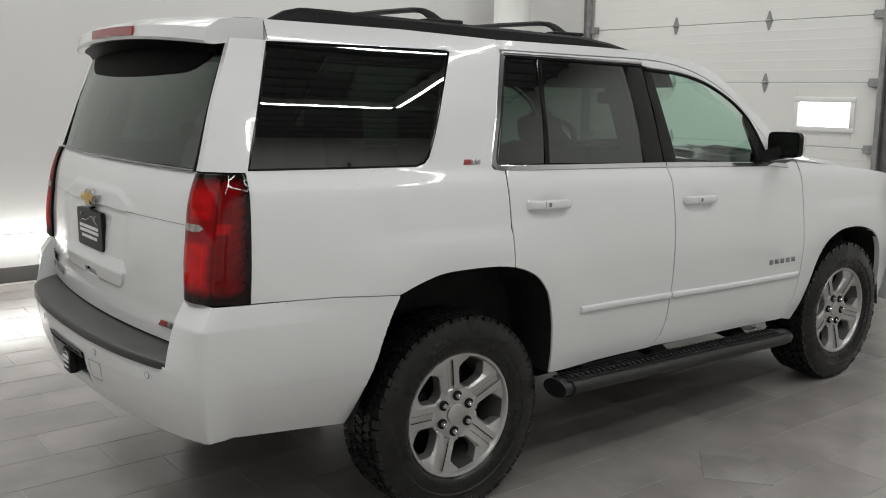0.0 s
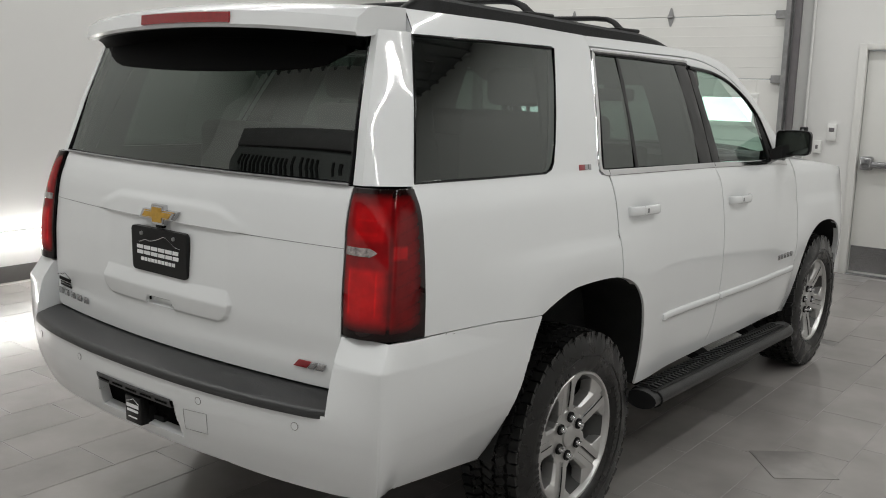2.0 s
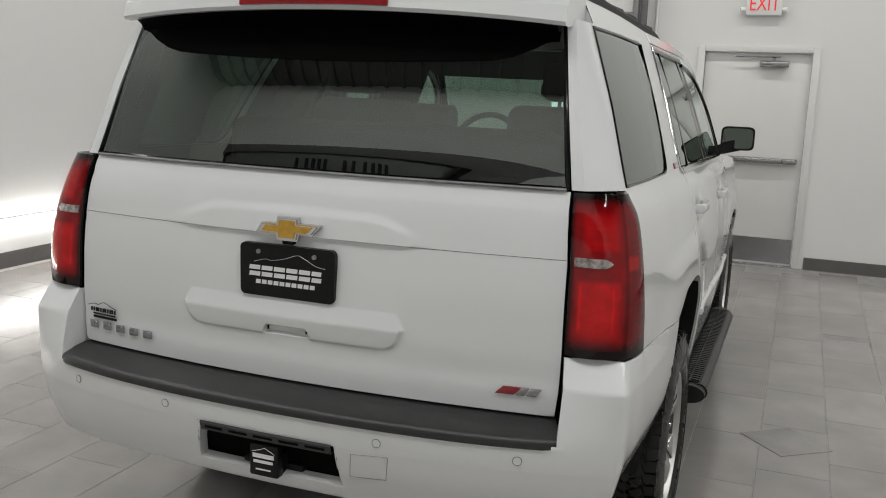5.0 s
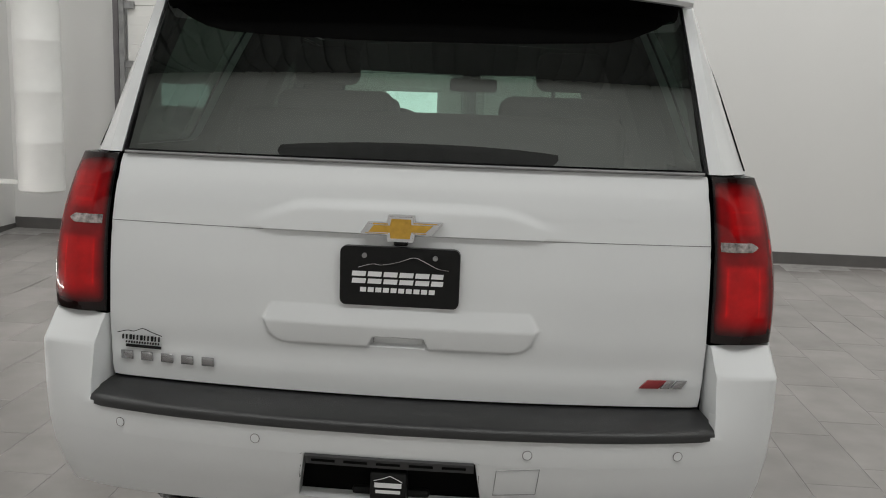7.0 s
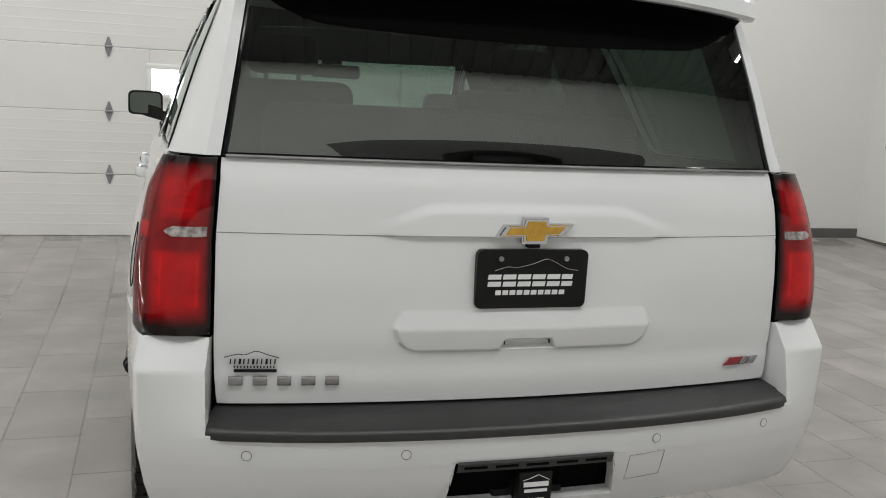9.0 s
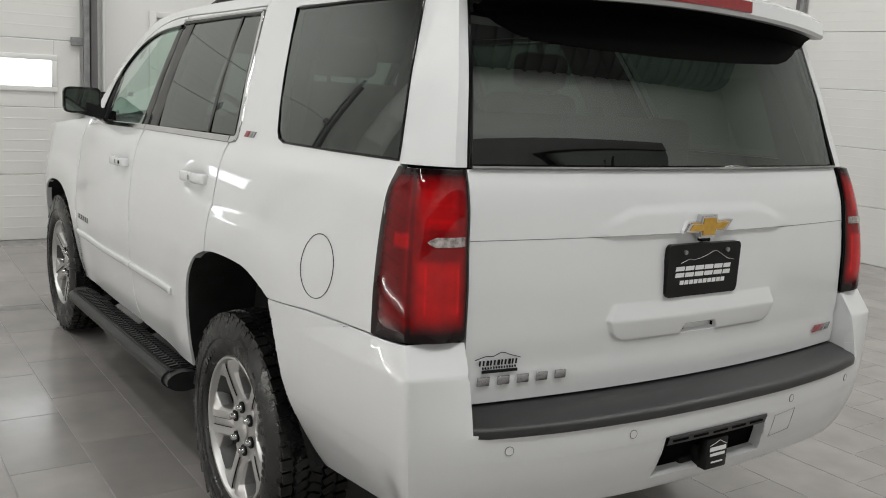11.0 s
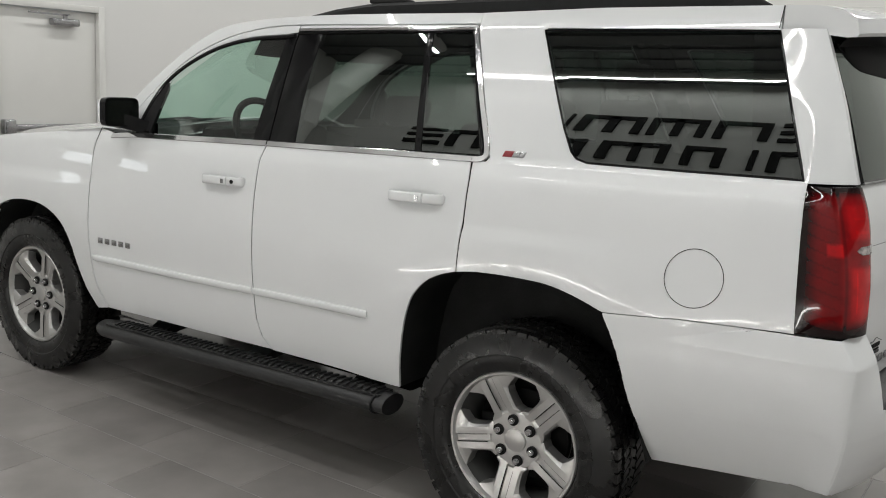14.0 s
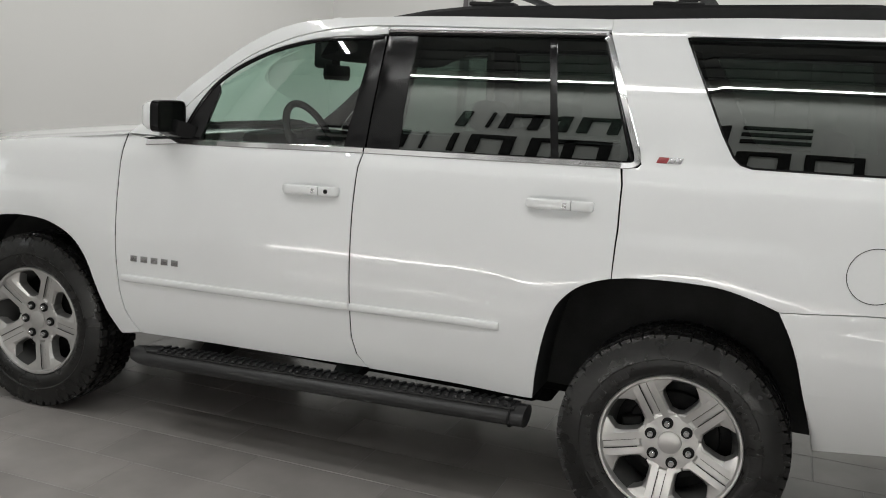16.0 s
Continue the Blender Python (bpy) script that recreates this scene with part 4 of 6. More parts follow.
def gate_y(x, h):
    y = rear_y(x, h)
    ax = abs(x)
    # light bar over the plate, chamfered along its top
    if h > 1.2145:
        crest = float(np.interp(ax, [0.0, 0.25, 0.285, 0.345, 0.40], [1.288, 1.285, 1.278, 1.257, 1.238]))
        y -= 0.007 * (1 - soft(crest - 0.017, crest + 0.017, h)) * (1 - soft(0.31, 0.46, ax)) * soft(1.2145, 1.2185, h)
    else:
        # shallow plate recess
        y += 0.004 * (1 - soft(0.32, 0.40, ax)) * soft(0.98, 1.10, h)
    # pull: a ledge that runs out downwards
    reach = float(np.interp(h, [0.922, 0.928, 0.936, 0.950, 0.968, 0.985, 1.035], [0.285, 0.310, 0.328, 0.342, 0.350, 0.356, 0.332]))
    ledge = float(np.interp(h, [0.922, 0.927, 0.978, 0.984, 1.022, 1.030], [0.0, 0.005, 0.0115, 0.0112, 0.002, 0.0]))
    notch = (1 - soft(-0.003, 0.003, ax - float(np.interp(h, [0.92, 0.953], [0.080, 0.062])))) * (1 - soft(0.950, 0.954, h))
    y -= ledge * (1 - soft(reach - 0.006, reach + 0.004, ax)) * (1 - 0.8 * notch)
    y += 0.016 * notch * soft(0.926, 0.934, h)
    # lower crease
    y -= 0.006 * soft(0.90, 0.84, h)
    return y


def gate_edge(h):
    return float(np.interp(h, [0.79, 0.86, 0.96, 1.2, 1.39], [0.780, 0.787, 0.789, 0.786, 0.772]))


hs = sorted(set([round(float(q), 4) for q in list(np.linspace(0.795, 0.92, 9)) + list(np.arange(0.920, 1.036, 0.003)) + list(np.linspace(1.04, 1.21, 13)) + [1.2135, 1.2145, 1.216, 1.2175, 1.2185] + list(np.linspace(1.225, 1.31, 24)) + list(np.linspace(1.32, 1.392, 7))]))
half_us = list(np.linspace(0, 0.05, 3)) + list(np.arange(0.055, 0.09, 0.004)) + list(np.linspace(0.10, 0.275, 9)) + list(np.arange(0.28, 0.364, 0.004)) + list(np.linspace(0.37, 0.788, 22))
us = sorted({round(q * float(v) / 0.788, 5) for v in half_us for q in (1, -1)})
gate = part("tailgate", thicken(grid([[at(u * gate_edge(h), gate_y(u * gate_edge(h), h), h) for u in us] for h in hs]), (0, -1, 0), 0.025, 0.003), PAINT, car)
part("inner_panel", outward(grid([[at(x, rear_y(x, h) + 0.03, h) for x in np.linspace(-0.85, 0.85, 9)] for h in (0.70, 0.9, 1.1, 1.3, 1.385)]), (0, -1, 0)), DARK, gate)
for s in (1, -1):
    part("panel_joint", sweep([at(x, gate_y(x, 1.216) - 0.0002, 1.216) for x in np.linspace(s * 0.36, s * 0.784, 16)], 0.0008, n=6), DARK_GREY, gate)
# black pocket walls at both ends of the notch
for s in (1, -1):
    wall_rows = [[at(s * 0.0625, rear_y(0, q) - d, q) for d in (-0.008, 0.001)] for q in (0.937, 0.949)]
    part("pull_pocket", outward(grid(wall_rows), (-s, 0, 0)), DARK, gate, "black pocket of the pull", False)
# camera above the plate
part("rear_camera", boxed((-0.018, -1.115, 1.225), (0.018, -1.07, 1.245), 0.004), GLOSS_BLACK, gate)

# rear window
rows = [[at(u * (0.764 - 0.172 * (h - 1.40)), rear_y(u * (0.764 - 0.172 * (h - 1.40)), h) - 0.003 + 0.36 * max(0.0, 1 - (u / 0.9) ** 2) * max(0.0, 1.48 - h) ** 2, h) for u in np.linspace(-1, 1, 33)] for h in np.linspace(1.402, 1.835, 30)]
rw = part("rear_window", outward(grid(rows), (0, -1, 0)), REAR_TINT, car, "dark tinted rear window")
edge = [at(u * (0.764 - 0.172 * (h - 1.40)), rear_y(u * 0.764, h) - 0.004, h) for u, h in [(-1, q) for q in np.linspace(1.835, 1.40, 10)] + [(q, 1.398) for q in np.linspace(-0.95, 0.95, 20)] + [(1, q) for q in np.linspace(1.40, 1.835, 10)]]
part("seal", sweep(edge, 0.007, n=8), GLOSS_BLACK, rw)
part("lower_trim", sweep([at(u * 0.762, rear_y(u * 0.762, 1.3965) - 0.009, 1.3965) for u in np.linspace(-1, 1, 31)], 0.0042, n=8), GREY_STEEL, rw, "grey strip under the glass")

# rear corner pillars and tail lights
for s in (1, -1):
    rows = []
    for h in np.linspace(1.396, 1.845, 12):
        t = (h - 1.40) / 0.445
        gx = 0.774 - 0.172 * (h - 1.40)
        a = Vector((gx, rear_y(gx, h) - 0.005, h))
        yq = -0.856 + 0.158 * t
        b = Vector((half_width(yq, h) - 0.001, yq, h))
        e = a + Vector((0.034 - 0.010 * t, 0.002, 0))
        out = Vector((b.y - e.y, e.x - b.x, 0)).normalized()
        pts = [a + Vector((0, 0.03, 0)), a, a.lerp(e, 0.5), e] + [e.lerp(b, q) + out * (0.010 * 4 * q * (1 - q)) for q in (0.12, 0.35, 0.6, 0.82)] + [b, b + Vector((-0.02, 0.0, 0))]
        rows.append([at(s * p.x, p.y, p.z) for p in pts])
    part("corner_pillar", outward(grid(rows), (s, -1, 0)), PAINT, car, sharp=30)
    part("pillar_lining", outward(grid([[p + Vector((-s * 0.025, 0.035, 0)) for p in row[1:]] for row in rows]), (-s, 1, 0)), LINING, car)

    def lens_columns(h):
        t = (h - 0.966) / (1.394 - 0.966)
        bow = 4 * t * (1 - t)
        inner = Vector((gate_edge(h) + 0.008, rear_y(gate_edge(h), h) - 0.004))
        outer = Vector((half_width(-0.90, h) + 0.002, -0.899 + 0.034 * t))
        mid = Vector((0.951 - 0.053 * t + 0.021 * bow, -1.020 + 0.085 * t - 0.022 * bow))
        line = [inner.lerp(mid, k / 10) + Vector((0.0, -0.024 * 4 * k / 10 * (1 - k / 10))) for k in range(10)]
        line += [mid.lerp(outer, k / 10) + Vector((0.005 * (1 + bow) * 4 * k / 10 * (1 - k / 10), 0.0)) for k in range(11)]
        line[10] = (line[9] + line[10] * 6 + line[11]) / 8
        line = [tuple(q) for q in line]
        return line

    def lens_point(u, h, off):
        line = lens_columns(h)
        q = u * (len(line) - 1)
        i = min(int(q), len(line) - 2)
        p = Vector(line[i]).lerp(Vector(line[i + 1]), q - i)
        dd = (Vector(line[i + 1]) - Vector(line[i])).normalized()
        p = p + Vector((dd[1], -dd[0])) * off
        return at(s * p.x, p.y, h)

    def lens(name, u0, u1, h0, h1, off, mat, owner, label=""):
        rows = []
        for h in np.linspace(h0, h1, 14):
            line = lens_columns(h)
            n = len(line) - 1
            row = []
            for u in np.linspace(u0, u1, 17):
                q = u * n
                i = min(int(q), n - 1)
                p = Vector(line[i]).lerp(Vector(line[i + 1]), q - i)
                d = (Vector(line[i + 1]) - Vector(line[i])).normalized()
                p = p + Vector((d.y, -d.x)) * off
                row.append(at(s * p.x, p.y, h))
            rows.append(row)
        return part(name, thicken(grid(rows), (s, -1, 0), 0.012 if off else 0.03, 0.003), mat, owner, label)

    tl = lens("tail_light", 0.0, 1.0, 0.968, 1.393, 0.0, GLOSS_BLACK, car, "red and smoked tail light")
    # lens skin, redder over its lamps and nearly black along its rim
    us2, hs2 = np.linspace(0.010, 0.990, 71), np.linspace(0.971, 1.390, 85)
    rows, tone = [], []
    for h in hs2:
        line = lens_columns(h)
        n = len(line) - 1
        row = []
        for u in us2:
            q = u * n
            i = min(int(q), n - 1)
            p = Vector(line[i]).lerp(Vector(line[i + 1]), q - i)
            dd = (Vector(line[i + 1]) - Vector(line[i])).normalized()
            p = p + Vector((dd[1], -dd[0])) * 0.0025
            row.append(at(s * p.x, p.y, h))

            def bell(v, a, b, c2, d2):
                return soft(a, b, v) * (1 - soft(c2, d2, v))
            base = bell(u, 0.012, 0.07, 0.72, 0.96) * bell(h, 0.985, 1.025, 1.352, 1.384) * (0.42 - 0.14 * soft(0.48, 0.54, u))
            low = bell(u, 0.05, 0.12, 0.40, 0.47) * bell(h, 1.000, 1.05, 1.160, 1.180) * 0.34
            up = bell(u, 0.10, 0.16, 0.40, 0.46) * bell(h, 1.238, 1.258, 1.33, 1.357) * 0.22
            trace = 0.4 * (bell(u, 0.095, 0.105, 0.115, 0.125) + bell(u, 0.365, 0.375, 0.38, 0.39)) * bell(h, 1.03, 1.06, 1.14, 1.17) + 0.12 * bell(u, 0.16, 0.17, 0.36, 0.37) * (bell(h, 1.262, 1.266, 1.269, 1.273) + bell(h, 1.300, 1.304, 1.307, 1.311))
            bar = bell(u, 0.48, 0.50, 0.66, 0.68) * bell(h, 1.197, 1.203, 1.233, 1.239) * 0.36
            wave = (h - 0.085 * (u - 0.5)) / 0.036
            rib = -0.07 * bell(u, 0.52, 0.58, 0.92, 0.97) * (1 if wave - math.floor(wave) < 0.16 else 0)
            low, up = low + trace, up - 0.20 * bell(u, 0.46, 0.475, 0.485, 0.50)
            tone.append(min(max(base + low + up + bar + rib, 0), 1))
        rows.append(row)
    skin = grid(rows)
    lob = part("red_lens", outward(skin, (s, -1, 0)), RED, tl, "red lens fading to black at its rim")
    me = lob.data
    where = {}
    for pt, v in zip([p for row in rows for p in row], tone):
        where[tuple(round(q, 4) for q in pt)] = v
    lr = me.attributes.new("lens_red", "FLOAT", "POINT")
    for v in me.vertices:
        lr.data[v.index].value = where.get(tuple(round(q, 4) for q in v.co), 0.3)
    rv = patch([(0.05, 1.2055), (0.31, 1.2055), (0.352, 1.212), (0.372, 1.2175), (0.352, 1.223), (0.31, 1.2295), (0.05, 1.2295)], lambda u, q: lens_point(u, q, 0.0055), (s, -1, 0), 0.03, 0.004, 0.0008)
    part("reverse_lens", rv, CLEAR, tl, "clear reverse light strip")

# bumper: outline along its plan path
PLAN = smooth_line([(0.0, -1.240), (0.20, -1.236), (0.342, -1.227), (0.55, -1.203), (0.717, -1.168), (0.83, -1.135), (0.895, -1.110), (0.945, -1.088), (0.966, -1.073), (0.9745, -1.05), (0.979, -1.00), (0.988, -0.90), (0.9965, -0.70), (1.003, -0.50), (1.006, -0.28)], 6)
ARC = [0.0]
for a, b in zip(PLAN, PLAN[1:]):
    ARC.append(ARC[-1] + math.dist(a, b))


def plan_at(v):
    q = min(max(abs(v), 0), ARC[-1] - 1e-6)
    i = int(np.searchsorted(ARC, q, side="right")) - 1
    t = (q - ARC[i]) / (ARC[i + 1] - ARC[i])
    p = Vector(PLAN[i]).lerp(Vector(PLAN[i + 1]), t)
    d = (Vector(PLAN[i + 1]) - Vector(PLAN[i])).normalized()
    return p, Vector((-d.y, d.x))


def arc_of_x(x):
    return float(np.interp(x, [p[0] for p in PLAN[:50]], ARC[:50]))


def arc_of_y(y):
    ys = [p[1] for p in PLAN]
    i0 = next(i for i, p in enumerate(PLAN) if p[0] > 0.95)
    return float(np.interp(y, ys[i0:], ARC[i0:]))


SX, CORNER, A90 = arc_of_x(0.811), arc_of_x(0.966), arc_of_y(-0.90)


def shoulder(a, p):
    """Where the bumper's top edge lies in plan."""
    if a > A90:
        return Vector((half_width(p.y, 0.96) + 0.001, p.y))
    u = 0.5 * (a - SX) / (CORNER - SX) if a < CORNER else 0.5 + 0.5 * (a - CORNER) / (A90 - CORNER)
    line = lens_columns(0.968)
    q = min(max(u, 0), 1) * (len(line) - 1)
    i = min(int(q), len(line) - 2)
    flat_line = Vector(line[0]).lerp(Vector(line[10]), min(q / 10, 1))
    edge = Vector(line[i]).lerp(Vector(line[i + 1]), q - i)
    return (flat_line if q < 10 else edge) + Vector((0.002, -0.004))


def bumper(v, h, off=0.0):
    """The bumper's skin; its chamfered shoulder runs out before the wheel arch."""
    p, inward = plan_at(v)
    lean = (inward + plan_at(max(abs(v) - 0.13, 0))[1] + plan_at(abs(v) - 0.065)[1] + plan_at(abs(v) + 0.065)[1] + plan_at(abs(v) + 0.13)[1]).normalized() if abs(v) > 0.5 else inward
    rear_tuck = float(np.interp(h, [0.40, 0.46, 0.52, 0.60, 0.68], [0.112, 0.067, 0.036, 0.011, 0.0]))
    side_tuck = float(np.interp(h, [0.40, 0.46, 0.52, 0.60, 0.68, 0.76, 0.83], [0.155, 0.118, 0.084, 0.046, 0.018, 0.004, 0.0]))
    back = soft(0.1, 0.9, abs(lean.y))
    p = p + lean * (side_tuck + (rear_tuck - side_tuck) * back) - inward * off
    # chamfer running up to the lamp and the quarter panel
    # beside the tailgate the face leans forwards towards its crease
    if abs(v) < CORNER:
        p = p + Vector((0.0, 0.036 * min((CORNER - abs(v)) / (CORNER - SX), 1.0) * min(max((h - 0.75) / 0.138, 0.0), 1.0)))
    # a wedge whose crease meets the seam behind the wheel arch
    top = float(np.interp(p.y, [-0.80, -0.49], [0.077, 0.0]))
    if h > 0.882 and top > 0:
        rise = (h - 0.882) ** 2 / 0.024 if h < 0.894 else h - 0.888
        d = top - rise
        rise = rise if d > 0.003 else top if d < -0.003 else top - (d + 0.003) ** 2 / 0.012
        p = p.lerp(shoulder(abs(v), p) - inward * off, max(rise, 0) / 0.077)
    sx = 1 if v >= 0 else -1
    return at(sx * p.x, p.y, h)


half_out = [(SX, 0.745), (SX, 0.80), (SX, 0.888), (SX, 0.965), (arc_of_y(-0.90), 0.9645), (arc_of_y(-0.73), 0.962), (arc_of_y(-0.56), 0.958), (arc_of_y(-0.314), 0.941)] + [(arc_of_y(y), h) for y, h in smooth_line(ARCH_R[14:], 3)[3:]] + [(arc_of_y(-0.69), 0.458), (arc_of_y(-0.93), 0.475), (arc_of_x(0.72), 0.49), (arc_of_x(0.40), 0.505)]
outline = half_out + [(-v, h) for v, h in half_out[::-1]]
hole = [(-0.215, 0.668), (0.215, 0.668), (0.235, 0.545), (-0.235, 0.545)]
lo_v, hi_v = arc_of_y(-0.80), arc_of_y(-0.49)
slants = [(Vector((q * hi_v, 0.888 + e, 0)), (0.077 * q, hi_v - lo_v, 0)) for q in (1, -1) for e in (-0.004, -0.002, 0.0, 0.002, 0.004)]
bp = part("rear_bumper", patch(outline, bumper, (0, -1, 0), 0.035, 0.035, 0.004, (hole,), ([q * (CORNER + e) for q in (1, -1) for e in (-0.03, -0.018, -0.008, 0.002, 0.012, 0.025)], (0.872, 0.882, 0.885, 0.888, 0.891, 0.894, 0.904)), slants), PAINT, car, sharp=16)
part("inner_panel", outward(grid([[bumper(v, h, -0.04) for v in np.linspace(-1.3, 1.3, 31)] for h in (0.50, 0.62, 0.74)]), (0, -1, 0)), DARK, bp)
for s in (1, -1):
    rows = [[bumper(s * (SX + 0.001), q, -0.001), at(s * 0.791, rear_y(0.79, q) + 0.02, q)] for q in (0.735, 0.78, 0.83, 0.86, 0.888, 0.91, 0.935, 0.962)]
    part("bumper_return", outward(grid(rows), (-s, -0.3, 0)), PAINT, bp)
# black step pad
rows = []
for x in np.linspace(-0.816, 0.816, 41):
    yo = bumper(math.copysign(arc_of_x(abs(x)), x), 0.74).y - 0.006 + 0.010 * soft(0.78, 0.816, abs(x))
    xi = x * 0.955
    yi = rear_y(xi, 0.80) + 0.012
    rows.append([at(xi, yi, 0.735), at(xi, yi, 0.789), at(xi * 0.8 + x * 0.2, yi * 0.8 + yo * 0.2, 0.788), at(x, yo + 0.018, 0.764), at(x, yo + 0.006, 0.759), at(x, yo, 0.749), at(x, yo, 0.736), at(x, yo + 0.012, 0.730)])
pad = part("step_pad", grid(rows, close_v=True, caps=True), PAD, bp, "black textured plastic step pad")
# parking sensors
for x in (-0.717, -0.342, 0.342, 0.717):
    v = math.copysign(arc_of_x(abs(x)), x)
    c = bumper(v, 0.699)
    n = (bumper(v + 0.01, 0.699) - bumper(v - 0.01, 0.699)).cross(Vector((0, 0, 1))).normalized()
    n = n if n.y < 0 else -n
    sb = bmesh.new()
    cylinder(sb, c - n * 0.004, c + n * 0.0015, 0.0112, n=20)
    sen = part("parking_sensor", sb, PAINT, bp)
    t1, t2 = n.cross(Vector((0, 0, 1))).normalized(), Vector((0, 0, 1))
    part("sensor_ring", sweep([c + n * 0.001 + (t1 * math.cos(2 * math.pi * k / 24) + t2 * math.sin(2 * math.pi * k / 24)) * 0.0117 for k in range(24)], 0.0010, True, 6), DARK_GREY, sen)
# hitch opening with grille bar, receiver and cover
# a near-black sheet stands in for the shade inside the opening
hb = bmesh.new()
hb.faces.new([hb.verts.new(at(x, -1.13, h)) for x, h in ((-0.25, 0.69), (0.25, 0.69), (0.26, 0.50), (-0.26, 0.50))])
part("hitch_recess_shade", outward(hb, (0, -1, 0)), DARK, bp)
rows = [[bumper(x, h, o) for o, h in ((0.004, 0.674), (0.008, 0.668), (0.004, 0.645), (-0.03, 0.640))] for x in np.linspace(-0.212, 0.212, 15)]
part("hitch_grille", grid(rows), GRILLE, bp, "black slotted hitch trim")
for k in range(5):
    x = -0.165 + 0.082 * k
    # dark patch on the trim paints the shade of a slot
    part("slot", patch([(x - 0.03, 0.654), (x + 0.03, 0.654), (x + 0.03, 0.660), (x - 0.03, 0.660)], lambda v, h: bumper(v, h, 0.0085), (0, -1, 0), 0.1, 0.002, 0), DARK, bp)
hr = boxed((-0.045, -1.215, 0.575), (0.045, -1.10, 0.645), 0.008)
box(hr, (-0.10, -1.19, 0.585), (0.10, -1.15, 0.61), 0.01)
part("hitch_receiver", hr, BLACK_TRIM, bp)
hc = part("hitch_cover", boxed((-0.046, -1.240, 0.578), (0.046, -1.205, 0.672), 0.006), PLATE, bp, "black hitch cover with pale bars")
for z0, z1, w in ((0.634, 0.646, 0.034), (0.619, 0.627, 0.031), (0.598, 0.602, 0.024)):
    part("label_bar", boxed((-w, -1.2422, z0), (w, -1.2395, z1)), WHITE_INK, hc, smooth=False)
part("label_line", sweep([Vector((x, -1.241, z)) for x, z in ((-0.036, 0.651), (-0.015, 0.657), (0.005, 0.665), (0.022, 0.657), (0.036, 0.650))], 0.0009, n=6), WHITE_INK, hc)
cov = [(0.262, 0.585), (0.268, 0.655), (0.375, 0.662), (0.368, 0.592)]
part("tow_cover_joint", sweep([bumper(v, h, 0.0005) for v, h in dense(cov + cov[:1], 0.03)[:-1]], 0.0010, True, 6), GREY_STEEL, bp)

# plate, emblem, badges
PY = -1.113
pl = bmesh.new()
box(pl, (-0.1525, PY - 0.006, 1.0695), (0.1525, PY + 0.012, 1.2215))
corner_edges = [e for e in pl.edges if abs((e.verts[0].co - e.verts[1].co).y) > 0.005]
bmesh.ops.bevel(pl, geom=corner_edges, offset=0.016, segments=5, affect="EDGES", profile=0.5)
plate = part("licence_plate", pl, PLATE, gate, "black dealer plate with pale bars")
py = PY - 0.0075


def bars(rects, mat, owner, y, name="label_bar", dy=0.0):
    for x0, x1, z0, z1, sh in rects:
        bm = bmesh.new()
        bm.faces.new([bm.verts.new((x, y, z)) for x, z in ((x0, z0), (x1, z0), (x1 + sh, z1), (x0 + sh, z1))])
        ex2 = bmesh.ops.extrude_face_region(bm, geom=bm.faces[:])
        bmesh.ops.translate(bm, verts=[g for g in ex2["geom"] if isinstance(g, bmesh.types.BMVert)], vec=(0, 0.0018, 0))
        bmesh.ops.recalc_face_normals(bm, faces=bm.faces)
        part(name, bm, mat, owner, smooth=False)


bars([(-0.122 + 0.0405 * k, -0.122 + 0.0405 * k + (0.035 if k < 5 else 0.030), z0, z0 + 0.0125, 0.002) for k in range(6) for z0 in (1.127, 1.1455)], WHITE_INK, plate, py)
bars([(-0.10 + 0.0195 * k, -0.10 + 0.0195 * k + 0.0150, 1.105, 1.117, 0.001) for k in range(10)], WHITE_INK, plate, py)
part("label_line", sweep([Vector((x, py, z)) for x, z in smooth_line([(-0.105, 1.168), (-0.07, 1.178), (-0.045, 1.176), (0.0, 1.186), (0.035, 1.198), (0.06, 1.19), (0.095, 1.173), (0.125, 1.168)], 4)], 0.0012, n=6), CHROME, plate)
for sx in (-0.09, 0.09):
    sbm = bmesh.new()
    cylinder(sbm, (sx, PY - 0.012, 1.199), (sx, PY - 0.004, 1.199), 0.0065, n=12)
    part("screw", sbm, GREY_STEEL, plate)


def emblem(scale, depth, mat, y, owner, name):
    a, b, c = 0.098 * scale, 0.036 * scale, 0.034 * scale
    pts = [(-a - 0.006, -0.017 * scale), (-b, -0.017 * scale), (-b + 0.002, -c), (b - 0.004, -c), (b, -0.014 * scale), (a - 0.02, -0.014 * scale), (a + 0.008, 0.018 * scale), (b, 0.018 * scale), (b - 0.002, c), (-b + 0.004, c), (-b, 0.014 * scale), (-a + 0.014, 0.014 * scale)]
    bm = bmesh.new()
    bm.faces.new([bm.verts.new((x, y, 1.236 + RAKE * 1.1 + z)) for x, z in pts])
    ex2 = bmesh.ops.extrude_face_region(bm, geom=bm.faces[:])
    bmesh.ops.translate(bm, verts=[g for g in ex2["geom"] if isinstance(g, bmesh.types.BMVert)], vec=(0, depth, 0))
    bmesh.ops.recalc_face_normals(bm, faces=bm.faces)
    bmesh.ops.bevel(bm, geom=[e for e in bm.edges if abs(e.verts[0].co.y - y) < 1e-6 and abs(e.verts[1].co.y - y) < 1e-6], offset=0.0045, segments=2, affect="EDGES")
    return part(name, bm, mat, owner)


em = emblem(1.0, 0.020, CHROME, -1.120, gate, "emblem")
em["label"] = "gold cross-shaped emblem with a chrome rim"
emblem(0.86, 0.008, GOLD, -1.1222, em, "emblem_inlay")


def on_gate(x, h, off):
    return at(x, rear_y(x, h) - 0.008 - off, h)


